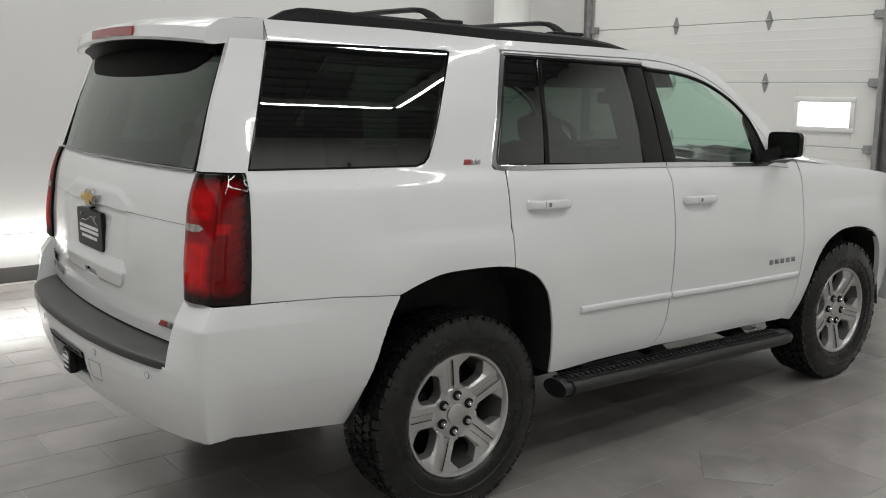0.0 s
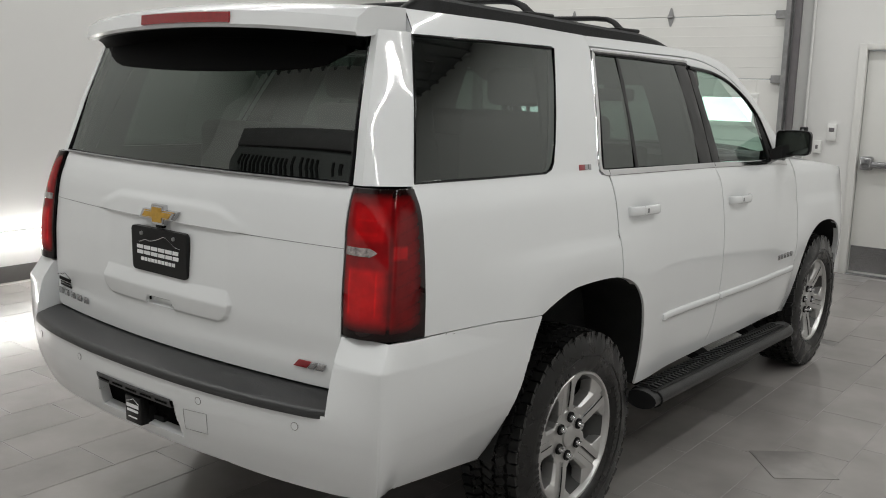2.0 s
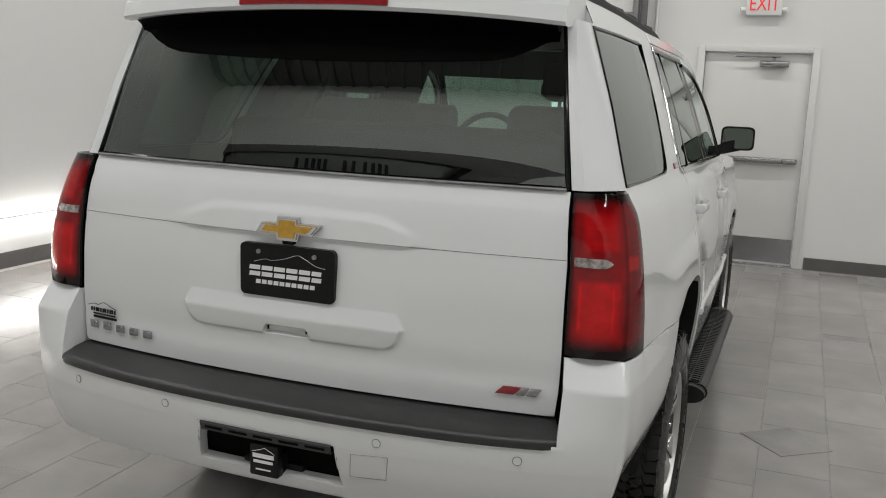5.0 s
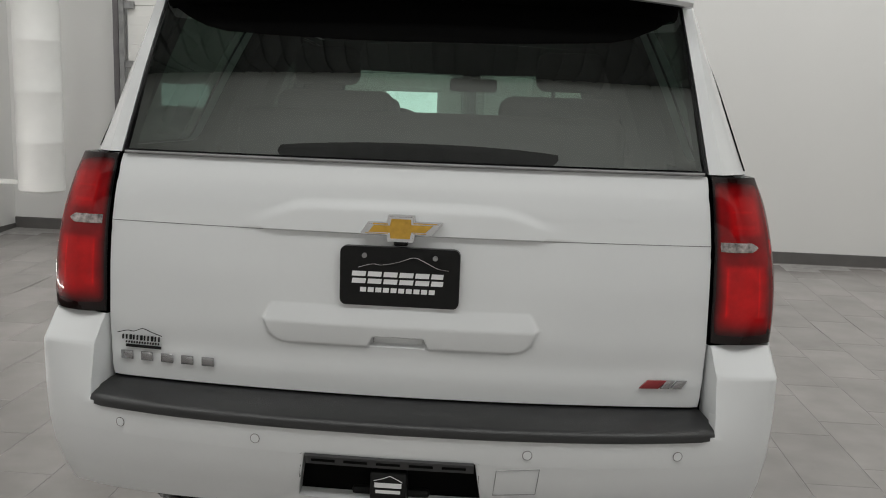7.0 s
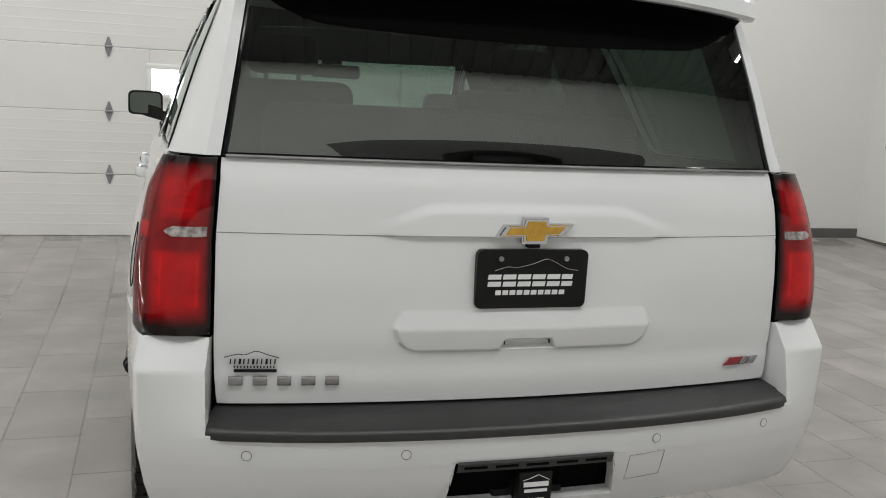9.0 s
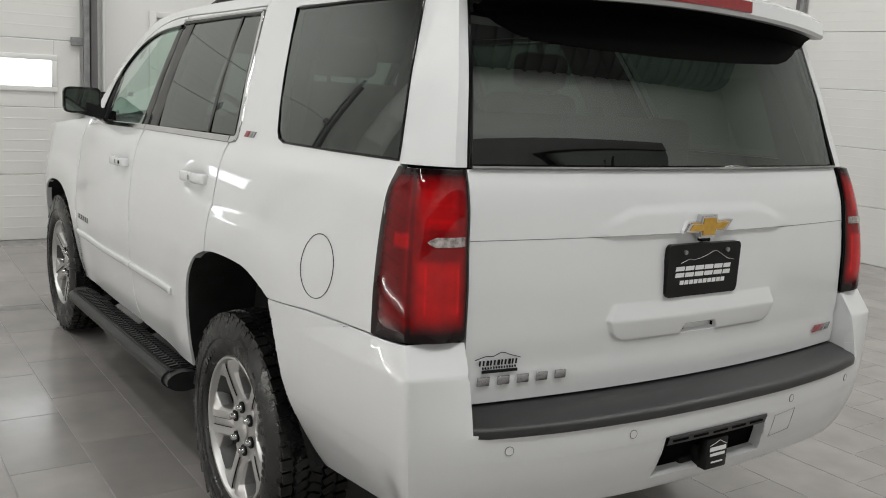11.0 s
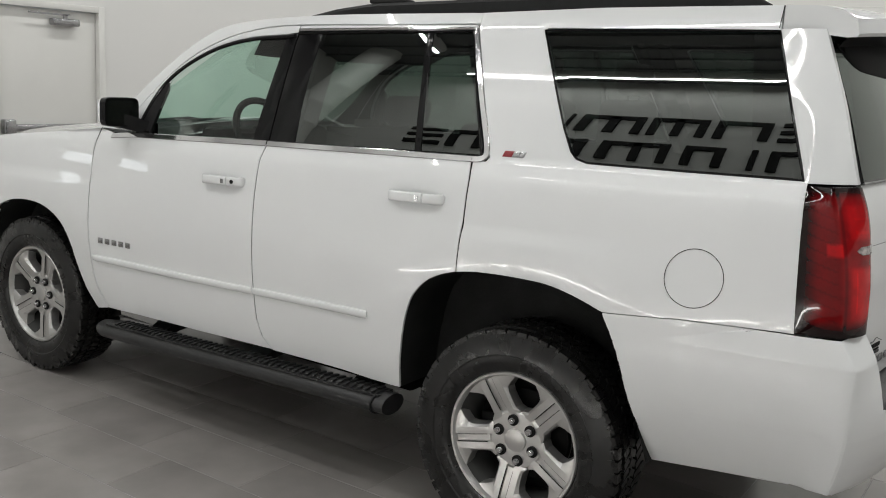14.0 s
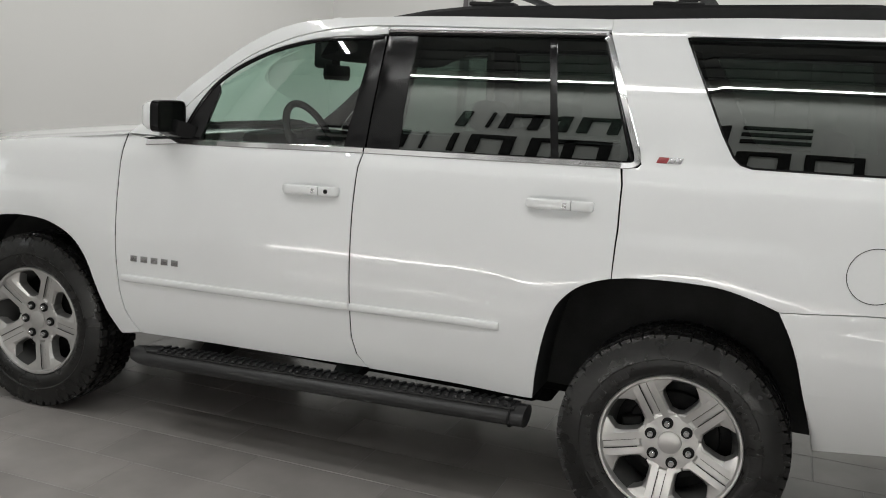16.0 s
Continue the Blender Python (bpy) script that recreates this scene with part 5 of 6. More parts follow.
def gate_bars(rects, mat, off, name, label=""):
    for x0, x1, h0, h1, sh in rects:
        part(name, patch([(x0, h0), (x1, h0), (x1 + sh, h1), (x0 + sh, h1)], lambda x, h: on_gate(x, h, off), (0, -1, 0), 0.1, 0.004, 0.0008 if off > 0.003 else 0), mat, gate, label)


gate_bars([(-0.755 + 0.058 * k, -0.755 + 0.058 * k + 0.034, 0.843, 0.866, 0) for k in range(5)], SATIN, 0.005, "badge_bar", "small chrome badge bar")
gate_bars([(-0.752 + 0.0105 * k, -0.752 + 0.0105 * k + (0.0055 if k % 3 == 2 else 0.0030), 0.8965, 0.9095, 0.001) for k in range(11)], INK, 0.0012, "decal_bar", "black decal bar")
gate_bars([(-0.742 + 0.0078 * k, -0.742 + 0.0078 * k + 0.0028, 0.887, 0.892, 0) for k in range(13)], INK, 0.0012, "decal_bar", "black decal bar")
gate_bars([(-0.742, -0.640, 0.876, 0.883, 0)], INK, 0.0012, "decal_bar", "black decal bar")
part("decal_line", sweep([on_gate(x, h, 0.0015) for x, h in smooth_line([(-0.765, 0.914), (-0.735, 0.922), (-0.715, 0.921), (-0.69, 0.930), (-0.665, 0.922), (-0.635, 0.913)], 4)], 0.0011, n=6), INK, gate)
gate_bars([(0.622, 0.672, 0.846, 0.868, 0.022)], BADGE_RED, 0.005, "badge_bar", "red badge bar")
gate_bars([(0.677, 0.700, 0.846, 0.868, 0.014), (0.705, 0.732, 0.846, 0.868, 0.014)], SATIN, 0.005, "badge_bar", "metal badge bar")

# fuel door on the left side
ring = [side(-1, 0.0008)(-0.592 + 0.090 * math.cos(2 * math.pi * k / 48), 1.09 + 0.090 * math.sin(2 * math.pi * k / 48)) for k in range(48)]
part("fuel_door_joint", sweep(ring, 0.0011, True, 6), DARK, car)

# roof rails and crossbars
for s in (1, -1):
    rows = []
    for y in np.linspace(1.335, -0.635, 34):
        top = float(np.interp(y, [-0.635, -0.55, -0.44, 0.95, 1.15, 1.335], [1.928, 1.974, 1.977, 1.972, 1.955, 1.925]))
        c = 0.640 - 0.012 * soft(0.9, 1.33, y)
        rows.append([at(s * x, y, h) for x, h in ((c + 0.034, 1.912), (c + 0.028, top - 0.012), (c + 0.014, top), (c - 0.012, top), (c - 0.026, top - 0.012), (c - 0.03, 1.912))])
    part("roof_rail", grid(rows, caps=True), BLACK_TRIM, car, "black plastic roof rail")
for yb in (0.82, 0.10):
    half = [(0.608, 0.10, 1.975), (0.602, 0.05, 1.986), (0.590, 0.015, 2.010), (0.565, 0.0, 2.022), (0.50, 0.0, 2.028), (0.25, 0.0, 2.032)]
    line = [at(-x, yb + d, h) for x, d, h in half] + [at(x, yb + d, h) for x, d, h in half[::-1]]
    rows = []
    for p in line:
        rows.append([p + Vector((0, 0.034 * math.cos(a), 0.011 * math.sin(a))) for a in [2 * math.pi * j / 12 for j in range(12)]])
    cbm = part("crossbar", grid(rows, close_v=True, caps=True), BLACK_TRIM, car)
    for s in (1, -1):
        part("crossbar_foot", boxed((s * 0.615 - 0.035, yb - 0.03, 1.968 - RAKE * yb), (s * 0.615 + 0.03, yb + 0.16, 1.986 - RAKE * yb), 0.008), BLACK_TRIM, cbm)
part("antenna", grid([[at(0.0 + x * w, y, h) for x, h in ((-1, 1.932), (0, 1.937 + t), (1, 1.932))] for y, w, t in ((2.06, 0.004, -0.01), (1.98, 0.02, 0.012), (1.91, 0.028, 0.040), (1.87, 0.02, 0.046))]), PAINT, car)

# mirrors
for s in (1, -1):
    mc = at(0, 2.14, 1.490)
    turn = Matrix.Translation((s * 0.985, mc.y, mc.z)) @ Matrix.Rotation(radians(2.5 * s), 4, "Z")
    rows = []
    for y, wx, wz, dx in ((0.0, 0.088, 0.064, 0.0), (0.03, 0.090, 0.065, 0.0), (0.07, 0.082, 0.058, 0.004), (0.10, 0.066, 0.046, 0.008), (0.118, 0.040, 0.028, 0.010), (0.122, 0.012, 0.010, 0.010)):
        loop = []
        for j in range(28):
            a = 2 * math.pi * j / 28
            ca, sa = math.cos(a), math.sin(a)
            loop.append(turn @ Vector((-s * dx + wx * math.copysign(abs(ca) ** 0.36, ca), y, wz * math.copysign(abs(sa) ** 0.36, sa))))
        rows.append(loop)
    mir = part("wing_mirror", grid(rows, close_v=True, caps=True), PAINT, car, "white-capped black door mirror")

    def oval(y, wx, wz, n=40):
        return [turn @ Vector((wx * math.copysign(abs(math.cos(a)) ** 0.34, math.cos(a)), y, wz * math.copysign(abs(math.sin(a)) ** 0.34, math.sin(a)))) for a in [2 * math.pi * j / n for j in range(n)]]

    part("mirror_frame", grid([oval(0.03, 0.0915, 0.0665), oval(-0.004, 0.0915, 0.0665), oval(-0.008, 0.0885, 0.0635), oval(-0.008, 0.083, 0.058), oval(-0.002, 0.081, 0.056)], close_v=True), GLOSS_BLACK, mir, "black mirror surround")
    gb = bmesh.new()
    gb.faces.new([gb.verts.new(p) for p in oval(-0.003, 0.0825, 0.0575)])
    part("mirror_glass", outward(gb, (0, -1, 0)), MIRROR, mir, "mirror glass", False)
    arm = grid([[at(s * x, y, h) for y, h in ((y0, h0), (y1, h0), (y1, h1), (y0, h1))] for x, y0, y1, h0, h1 in ((0.835, 2.07, 2.26, 1.392, 1.440), (0.872, 2.075, 2.24, 1.394, 1.446), (0.895, 2.09, 2.22, 1.396, 1.454), (0.925, 2.11, 2.20, 1.402, 1.468), (0.965, 2.135, 2.19, 1.412, 1.480), (1.01, 2.145, 2.18, 1.424, 1.480))], close_v=True, caps=True)
    part("mirror_arm", arm, GLOSS_BLACK, mir, "black mirror arm")

# side steps
for s in (1, -1):
    rows = []
    for k in range(41):
        y = 2.36 - 1.84 * k / 40
        e = max(0, (y - 2.24) / 0.12)
        shrink = math.sqrt(max(0.02, 1 - e * e)) if e > 0 else 1.0
        c = 0.978 - 0.03 * e
        rows.append([at(s * (c + 0.070 * math.cos(a) * shrink), y, 0.438 + 0.040 * math.sin(a) * (shrink * 0.7 + 0.3)) for a in [2 * math.pi * j / 18 for j in range(18)]])
    st = part("side_step", grid(rows, close_v=True, caps=True), STEP, car, "black oval side step")
    pad_bm = patch([(0.56, 0.915), (0.56, 1.012), (2.22, 1.012), (2.27, 0.965), (2.22, 0.915)], lambda y, x: at(s * (x + 0.013), y, 0.477 + 0.004 * (1 - ((x - 0.963) / 0.05) ** 2)), (0, 0, 1), 0.2, 0.006, 0)
    tp = part("step_tread", pad_bm, STEP, st)
    ribs = bmesh.new()
    k = 0
    y = 0.60
    while y < 2.18:
        for sx, tilt in ((-0.025, 1), (0.022, -1)):
            m = Matrix.Translation(at(s * (0.976 + sx), y, 0.4825)) @ Matrix.Rotation(radians(14 * tilt * s), 4, "Z")
            box(ribs, (-0.019, -0.0065, -0.003), (0.019, 0.0065, 0.004), 0, 1, m)
        y += 0.034
    part("tread_ribs", ribs, STEP, tp, smooth=False)
    for yb in (0.72, 1.32, 1.98):
        bk = grid([[at(s * x, y, h) for y, h in ((yb - w, z0), (yb + w, z0), (yb + w, z0 + t), (yb - w, z0 + t))] for x, w, z0, t in ((0.70, 0.06, 0.47, 0.06), (0.84, 0.06, 0.455, 0.05), (0.93, 0.05, 0.43, 0.03))], close_v=True, caps=True)
        part("step_bracket", bk, BLACK_TRIM, st)
    ring = [at(s * (0.978 + 0.0725 * math.cos(a)), 0.575, 0.438 + 0.0425 * math.sin(a)) for a in [2 * math.pi * j / 24 for j in range(24)]]
    part("end_clamp", sweep(ring, 0.005, True, 6), BLACK_TRIM, st)

# ---- wheels ----
TR = 0.412


def make_wheel():
    """A wheel at the origin whose outer face looks along +x."""
    w = new("wheel")
    w.empty_display_size = 0.1
    prof = [(-0.130, 0.24), (-0.143, 0.27), (-0.148, 0.315), (-0.144, 0.362), (-0.132, 0.392), (-0.116, 0.397), (0.0, 0.400), (0.080, 0.397), (0.094, 0.392), (0.1045, 0.366), (0.110, 0.331), (0.111, 0.323), (0.107, 0.318), (0.108, 0.303), (0.105, 0.279), (0.095, 0.262), (0.084, 0.257), (0.075, 0.248)]
    bm = lathe(prof, (0, 0, 0), 72)
    tyre = part("tyre", bm, RUBBER, w, "black all-terrain tyre")
    tb = bmesh.new()
    for u0, u1, da, rr, wd, tw, n in ((0.012, 0.054, 0.5, 0.4070, 0.0125, 26, 72), (-0.040, 0.004, 0.1, 0.4080, 0.0125, -24, 72), (-0.092, -0.048, 0.6, 0.4070, 0.0125, 26, 72), (-0.140, -0.100, 0.2, 0.4020, 0.0155, 8, 60)):
        for k in range(n):
            m = Matrix.Rotation((k + da) * 2 * math.pi / n, 4, "X") @ Matrix.Translation(((u0 + u1) / 2, 0, rr)) @ Matrix.Rotation(radians(tw), 4, "Z")
            box(tb, (-(u1 - u0) / 2, -wd, -0.014), ((u1 - u0) / 2, wd, 0.005), 0, 1, m)
            if u0 > -0.05:
                box(tb, (-(u1 - u0) / 2 + 0.024, wd - 0.001, -0.014), ((u1 - u0) / 2 + 0.004, wd + 0.006, 0.003), 0, 1, m)
    for k in range(60):
        m = Matrix.Rotation(k * 2 * math.pi / 60, 4, "X")
        out = 0.0 if k % 2 else 0.004
        box(tb, (0.060, -0.0175, -0.016), (0.093 + out, 0.0175, 0.004), 0, 1, m @ Matrix.Translation((0, 0, 0.4025)) @ Matrix.Rotation(radians(5), 4, "Z"))
        if k % 2 == 0:
            box(tb, (-0.008, -0.0150, -0.016), (0.0016, 0.0150, 0.016), 0, 1, m @ Matrix.Translation((0.0985, 0, 0.380)) @ Matrix.Rotation(radians(-17), 4, "Y"))
        else:
            box(tb, (-0.008, -0.0090, -0.006), (0.0012, 0.0090, 0.012), 0, 1, m @ Matrix.Translation((0.0965, 0, 0.385)) @ Matrix.Rotation(radians(-17), 4, "Y"))
    part("tread", tb, RUBBER, tyre, smooth=False)["kind"] = "stuff"
    sw = bmesh.new()
    for k in range(20):
        a0 = radians(25 + 5.2 * k)
        if k in (6, 7, 13):
            continue
        for base in (0, math.pi):
            m = Matrix.Rotation(a0 + base, 4, "X") @ Matrix.Translation((0.1080, 0, 0.291))
            box(sw, (-0.001, -0.0075, -0.010), (0.0007, 0.0075, 0.010), 0, 1, m)
    part("sidewall_relief", sw, RUBBER, tyre, "raised plain sidewall bars", False)["kind"] = "stuff"
    # rim barrel and lip
    rim = part("rim", lathe([(0.078, 0.256), (0.088, 0.258), (0.093, 0.254), (0.092, 0.246), (0.080, 0.240), (0.070, 0.237)], (0, 0, 0), 72), RIM, w, "machined silver five-spoke rim")
    bd = lathe([(-0.03, 0.0), (-0.03, 0.165), (-0.045, 0.17)], (0, 0, 0), 40)
    cal = boxed((-0.06, -0.18, -0.08), (-0.005, -0.10, 0.08), 0.015)
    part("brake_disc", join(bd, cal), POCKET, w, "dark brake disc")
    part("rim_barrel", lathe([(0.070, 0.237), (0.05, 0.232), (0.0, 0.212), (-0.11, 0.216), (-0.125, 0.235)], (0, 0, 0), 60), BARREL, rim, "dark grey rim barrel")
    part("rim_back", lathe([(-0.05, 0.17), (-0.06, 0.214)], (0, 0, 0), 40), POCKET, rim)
    for k in range(5):
        a = radians(90 + 72 * k)
        rows = []
        for r, hw, drop in ((0.050, 0.036, 0.002), (0.092, 0.050, 0.002), (0.112, 0.0640, 0.004), (0.121, 0.0490, 0.006), (0.150, 0.0485, 0.008), (0.178, 0.0500, 0.009), (0.196, 0.0560, 0.011), (0.216, 0.0780, 0.012), (0.234, 0.1020, 0.009), (0.247, 0.1130, 0.005)):
            rise = float(np.interp(r, [0.04, 0.10, 0.13, 0.17, 0.222, 0.246], [0.050, 0.056, 0.064, 0.072, 0.081, 0.081]))
            face = min(hw - 0.005, 0.041)
            sunk = -0.009 if r > 0.11 else 0.0
            cols = ((hw + 0.003, -0.055), (hw, -drop - 0.003), (hw - 0.002, -drop), (face, 0.0), (0.0155, 0.0), (0.0140, sunk))
            row = [(-tt, dd) for tt, dd in cols] + [(tt, dd) for tt, dd in cols[::-1]]
            rows.append([Vector((rise + dd, tt, math.sqrt(max(r * r - tt * tt, 0.0004)))) for tt, dd in row])
        sb = grid(rows)
        turned = Matrix.Rotation(a, 4, "X")
        bmesh.ops.transform(sb, matrix=turned, verts=sb.verts)
        spk = part("spoke", outward(sb, (1, 0, 0)), RIM, rim, sharp=14)
        # near-black tubes draw the shade along both edges of the spoke's channel
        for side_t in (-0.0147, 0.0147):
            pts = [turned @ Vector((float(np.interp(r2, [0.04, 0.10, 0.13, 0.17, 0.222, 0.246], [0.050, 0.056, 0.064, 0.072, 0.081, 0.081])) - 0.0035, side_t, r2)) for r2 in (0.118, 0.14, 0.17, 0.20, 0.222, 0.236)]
            part("groove_shade", sweep(pts, 0.0022, False, 6), POCKET, spk)
    part("hub", lathe([(0.02, 0.112), (0.050, 0.108), (0.056, 0.101), (0.058, 0.05), (0.056, 0.0)], (0, 0, 0), 40), RIM, rim)
    part("hub_cap", lathe([(0.054, 0.044), (0.064, 0.041), (0.067, 0.034), (0.068, 0.0)], (0, 0, 0), 32), RIM, rim, "round metal centre cap")
    for k in range(6):
        a = radians(90 + 60 * k)
        c = Vector((0, 0.074 * math.cos(a), 0.074 * math.sin(a)))
        # near-black discs stand in for the shaded holes round the nuts
        nb2 = bmesh.new()
        cylinder(nb2, c + Vector((0.050, 0, 0)), c + Vector((0.064, 0, 0)), 0.0205, n=20)
        part("lug_hole_shade", nb2, POCKET, rim)
        nb3 = bmesh.new()
        cylinder(nb3, c + Vector((0.055, 0, 0)), c + Vector((0.081, 0, 0)), 0.0125, 0.0100, 12)
        bmesh.ops.bevel(nb3, geom=nb3.edges[:], offset=0.002, segments=1, affect="EDGES")
        part("lug_nut", nb3, CHROME, rim)
    return w


first = make_wheel()
first.parent = car
first["label"] = "all-terrain tyre on a silver five-spoke rim"
AX, AXF = 0.888, 0.846
first.matrix_basis = pose(AX, -0.005, TR, 0, 0, 0) @ Matrix.Rotation(radians(-6), 4, "X")
for x, y, rz, spin in ((AXF, 2.925, 0, 20), (-AX, -0.005, 180, 11), (-AXF, 2.935, 180, 31)):
    copy_thing(first, pose(x, y, TR, 0, 0, rz) @ Matrix.Rotation(radians(spin), 4, "X"))

# ---- cabin ----
def seat(x, y, wide, head=True, lean=0.16, tall=0.60):
    bm = boxed((x - wide / 2, y - 0.24, 0.80), (x + wide / 2, y + 0.26, 0.96), 0.05, 3)
    m = Matrix.Translation((x, y - 0.22, 0.92)) @ Matrix.Rotation(lean, 4, "X")
    box(bm, (-wide / 2, -0.07, 0.0), (wide / 2, 0.07, tall), 0.05, 3, m)
    st2 = part("seat", bm, LEATHER, car, "dark leather seat")
    if head:
        hb2 = bmesh.new()
        for dx in ((0,) if wide < 0.7 else (-wide / 3.2, wide / 3.2)):
            box(hb2, (dx - 0.13, -0.05, tall + 0.005), (dx + 0.13, 0.05, tall + 0.135), 0.04, 3, m)
            for px in (-0.06, 0.06):
                cylinder(hb2, m @ Vector((dx + px, 0, tall - 0.05)), m @ Vector((dx + px, 0, tall + 0.06)), 0.008, n=8)
        part("headrest", hb2, LEATHER, st2)
    return st2


for x in (-0.40, 0.40):
    seat(x, 1.28, 0.54, True, 0.20, 0.53)
for sx in (-1, 1):
    bm = boxed((sx * 0.44 - 0.24, 0.22, 0.80), (sx * 0.44 + 0.24, 0.72, 0.98), 0.05, 3)
    box(bm, (sx * 0.44 - 0.235, 0.20, 0.90), (sx * 0.44 + 0.235, 0.33, 1.605), 0.055, 3)
    st2 = part("seat", bm, LEATHER, car, "dark leather bucket seat")
    hb2 = boxed((sx * 0.475 - 0.13, 0.21, 1.625), (sx * 0.475 + 0.13, 0.31, 1.775), 0.04, 3)
    for px in (-0.06, 0.06):
        cylinder(hb2, (sx * 0.475 + px, 0.26, 1.57), (sx * 0.475 + px, 0.26, 1.66), 0.008, n=8)
    part("headrest", hb2, LEATHER, st2)
bm = boxed((-0.62, -0.69, 0.78), (0.62, -0.19, 0.94), 0.05, 3)
box(bm, (-0.62, -0.50, 0.90), (0.62, -0.38, 1.545), 0.05, 3)
part("seat", bm, LEATHER, car, "dark leather third-row bench")
rows = [[at(x, y, h) for y, h in ((1.98, 1.05), (1.96, 1.22), (2.02, 1.30), (2.2, 1.335), (2.42, 1.36))] for x in np.linspace(-0.76, 0.76, 9)]
dash = part("dashboard", outward(grid(rows), (0, -1, 1)), CABIN, car)
bin_ = boxed((-0.20, 1.92, 1.20), (0.20, 2.05, 1.36), 0.03)
box(bin_, (-0.60, 1.95, 1.25), (-0.24, 2.05, 1.36), 0.03)
part("console", bin_, CABIN, dash)
wm = Matrix.Translation(at(-0.40, 1.79, 1.385)) @ Matrix.Rotation(radians(62), 4, "X")
wheel_pts = [wm @ Vector((0.19 * math.cos(2 * math.pi * k / 36), 0.19 * math.sin(2 * math.pi * k / 36), 0)) for k in range(36)]
swb = sweep(wheel_pts, 0.017, True, 10)
box(swb, (-0.075, -0.06, -0.03), (0.075, 0.06, 0.02), 0.03, 2, wm)
box(swb, (-0.18, -0.02, -0.01), (0.18, 0.02, 0.01), 0.008, 1, wm)
box(swb, (-0.02, -0.18, -0.01), (0.02, 0.0, 0.01), 0.008, 1, wm)
cylinder(swb, wm @ Vector((0, 0, 0)), wm @ Vector((0, 0, -0.25)), 0.04, n=14)
part("steering_wheel", swb, CABIN, dash, "dark leather steering wheel")
mb = boxed((-0.11, 1.88, 1.615), (0.16, 1.91, 1.69), 0.02)
box(mb, (-0.04, 1.89, 1.67), (0.06, 2.0, 1.80), 0.02)
part("cabin_mirror", mb, CABIN, car)
rows = []
for x in np.linspace(-0.66, 0.66, 13):
    yf = 1.60 + 0.30 * (1 - (x / 0.675) ** 2)
    rows.append([at(x, yf + 0.01, roof_h(x, yf) - 0.02), at(x, yf - 0.03, 1.83), at(x, 1.60 + 0.22 * (1 - (x / 0.70) ** 2), 1.765), at(x, 1.55 + 0.18 * (1 - (x / 0.70) ** 2), 1.775), at(x, 1.36, roof_h(x, 1.36) - 0.05)])
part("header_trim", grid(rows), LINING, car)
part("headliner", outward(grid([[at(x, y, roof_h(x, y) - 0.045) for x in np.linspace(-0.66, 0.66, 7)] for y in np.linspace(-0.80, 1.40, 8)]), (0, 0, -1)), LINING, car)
for s in (1, -1):
    part("door_lining", patch([(2.2, 0.6), (2.2, 1.375), (-0.8, 1.385), (-0.8, 1.05), (0.5, 1.05), (0.56, 0.6)], side(s, -0.085), (-s, 0, 0), 0.15, 0), CABIN, car)
    part("cabin_pillar", patch([(0.12, 1.38), (0.33, 1.88), (0.17, 1.88), (-0.10, 1.38)], side(s, -0.05), (-s, 0, 0), 0.15, 0), LINING, car)
    part("cabin_pillar", patch([(1.36, 1.38), (1.32, 1.88), (1.16, 1.88), (1.15, 1.38)], side(s, -0.04), (-s, 0, 0), 0.15, 0), LINING, car)
    part("cabin_pillar", patch([(-0.70, 1.38), (-0.60, 1.88), (-0.72, 1.88), (-0.88, 1.38)], side(s, -0.04), (-s, 0, 0), 0.15, 0), LINING, car)

for s in (1, -1):
    for y0, y1, lean, deep in ((0.02, 0.16, 0.17, 0.15), (1.19, 1.30, -0.02, 0.19)):
        rows = []
        for q in np.linspace(1.36, 1.88, 6):
            t = (q - 1.36) / 0.52
            w = glass_width(y0, q) - 0.045
            a, b = y0 + lean * t, y1 + lean * t
            rows.append([at(s * x, y, q) for x, y in ((w, a), (w, b), (w - deep * 0.7, b - 0.02), (w - deep, (a + b) / 2), (w - deep * 0.7, a + 0.02))])
        part("pillar_trim", grid(rows, close_v=True, caps=True), LINING, car)

# ---- floor pieces last ----
fc2 = thing("floor_cover", "square grey floor access plate set in the tiles", "floor plate", (0, 0, 0))
fcb = bmesh.new()
fcb.faces.new([fcb.verts.new((x, y, 0.004)) for x, y in ((1.18, 1.30), (1.38, 1.07), (1.61, 1.25), (1.41, 1.48))])
fcb = thicken(outward(fcb, (0, 0, 1)), (0, 0, 1), 0.005, 0.002)
part("plate", fcb, TRAY, fc2)

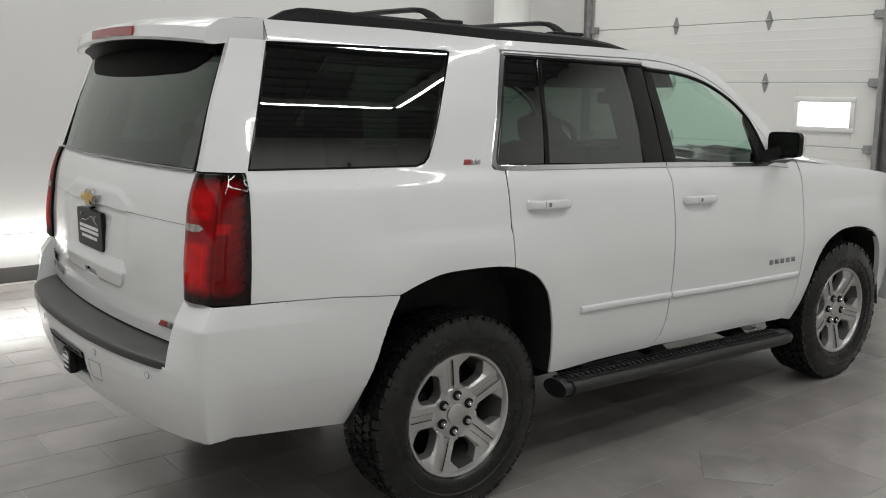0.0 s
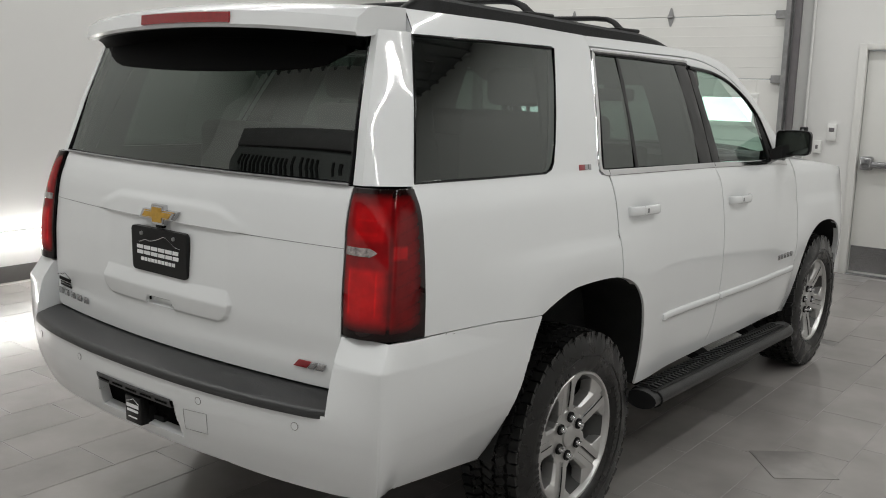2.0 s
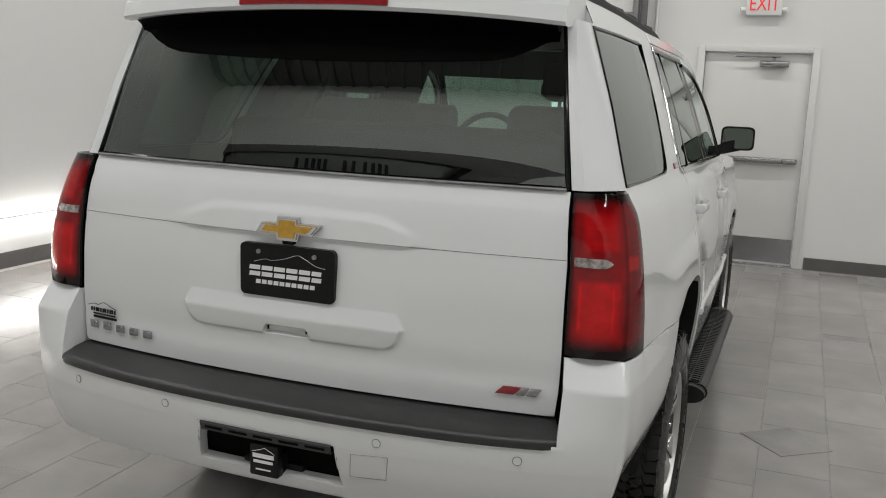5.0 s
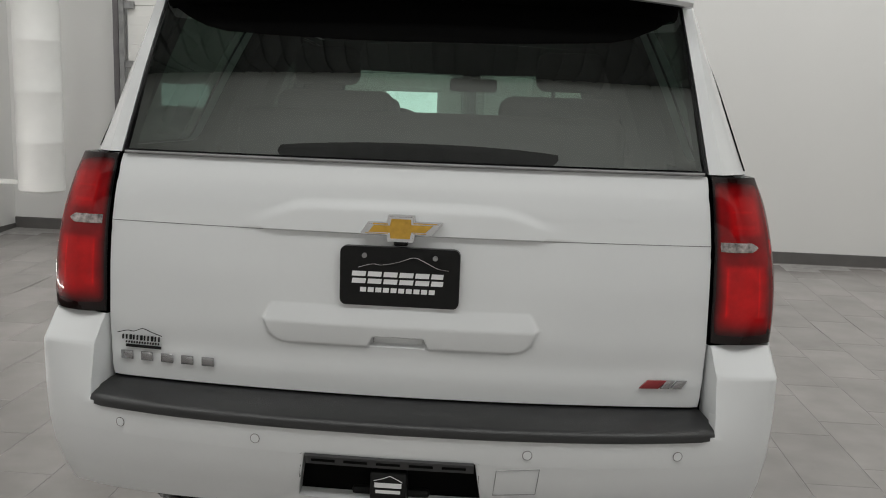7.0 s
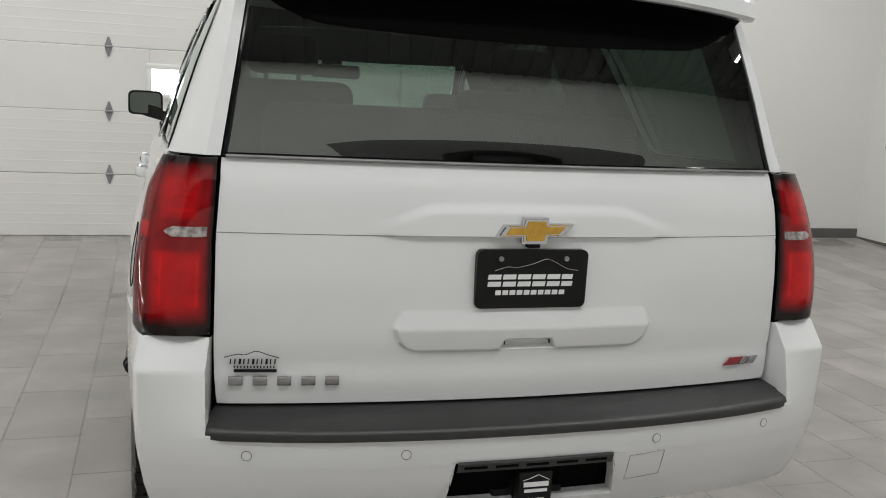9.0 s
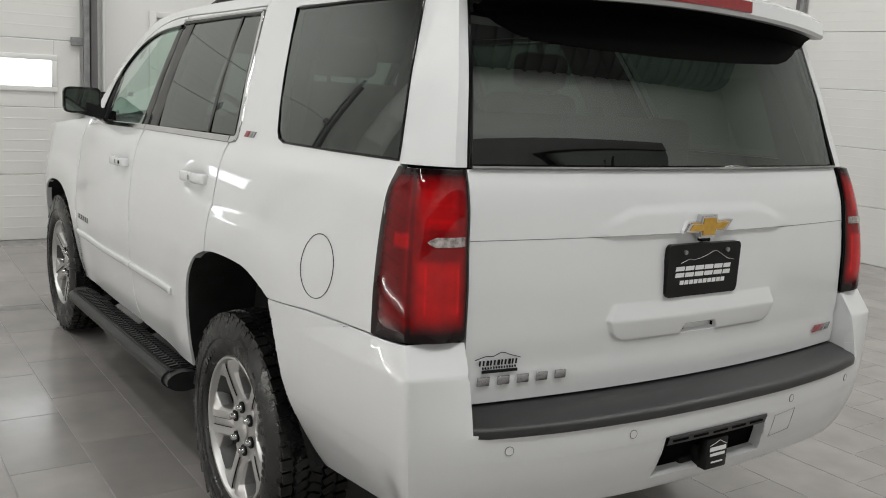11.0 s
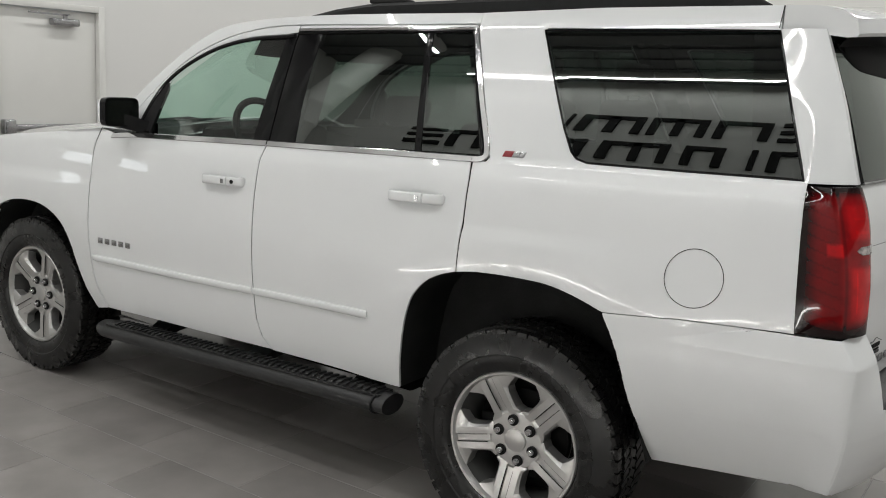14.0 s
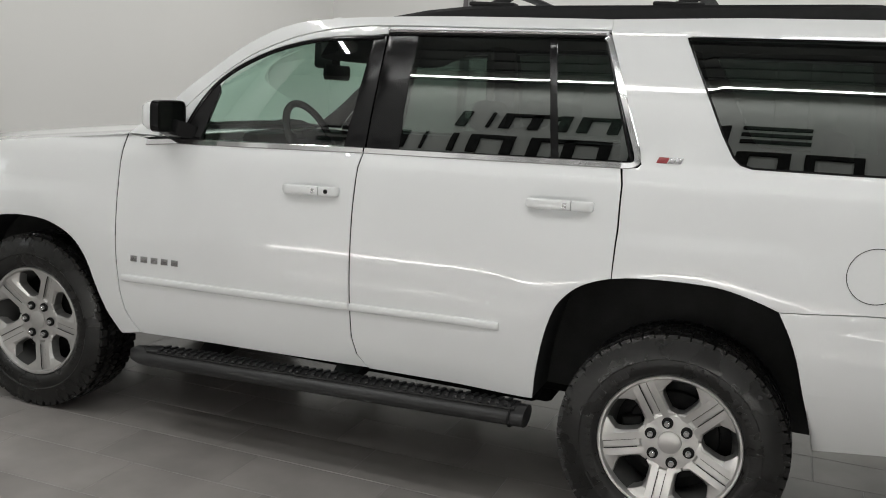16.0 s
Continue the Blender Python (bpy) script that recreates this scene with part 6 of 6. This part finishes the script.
TW, TL_, TG = 0.315, 0.615, 0.0036
tile_me = {}


def tile_mesh(w, l):
    key = (round(w, 3), round(l, 3))
    if key not in tile_me:
        b = boxed((0, 0, -0.012), (w, l, 0.0), 0.0)
        top = [e for e in b.edges if e.verts[0].co.z > -0.001 and e.verts[1].co.z > -0.001]
        bmesh.ops.bevel(b, geom=top, offset=0.0007, segments=1, affect="EDGES")
        me = bpy.data.meshes.new("tile")
        b.to_mesh(me)
        b.free()
        me.materials.append(TILE)
        tile_me[key] = me
    return tile_me[key]


far_v, far_f = [], []
i0 = int((LEFT + 1.56) / TW) - 1
for i in range(i0, 40):
    x0 = -1.56 + TW * i
    if x0 + TW > RIGHT or x0 < LEFT - 0.05:
        continue
    off = -0.97 + 0.205 * (i % 3)
    for j in range(-14, 14):
        y0 = off + TL_ * j
        y1 = min(y0 + TL_, FRONT)
        if y1 < BACK + 0.05 or y0 > FRONT - 0.1:
            continue
        y0 = max(y0, BACK)
        cx, cy = x0 + TW / 2, y0 + TL_ / 2
        if -2.6 < cx < 2.6 and -3.0 < cy < 3.3 and not (abs(cx) < 0.6 and 0.0 < cy < 2.8):
            ob = new("tile", tile_mesh(TW - TG, TL_ - TG))
            ob.location = (x0 + TG / 2, y0 + TG / 2, 0.0)
            ob.parent = floor
        else:
            n = len(far_v)
            for x, y in ((x0 + TG / 2, y0 + TG / 2), (x0 + TW - TG / 2, y0 + TG / 2), (x0 + TW - TG / 2, y1 - TG / 2), (x0 + TG / 2, y1 - TG / 2)):
                far_v.append((x, y, ground(y)))
                far_v.append((x, y, ground(y) - 0.004))
            far_f += [(n, n + 2, n + 4, n + 6), (n, n + 1, n + 3, n + 2), (n + 2, n + 3, n + 5, n + 4), (n + 4, n + 5, n + 7, n + 6), (n + 6, n + 7, n + 1, n)]
fm = bpy.data.meshes.new("far_tiles")
fm.from_pydata(far_v, [], far_f)
fm.materials.append(TILE_FAR)
ft = new("far_tiles", fm)
ft.parent = floor
tagged(ft, "grey floor tiles farther off", kind="stuff")
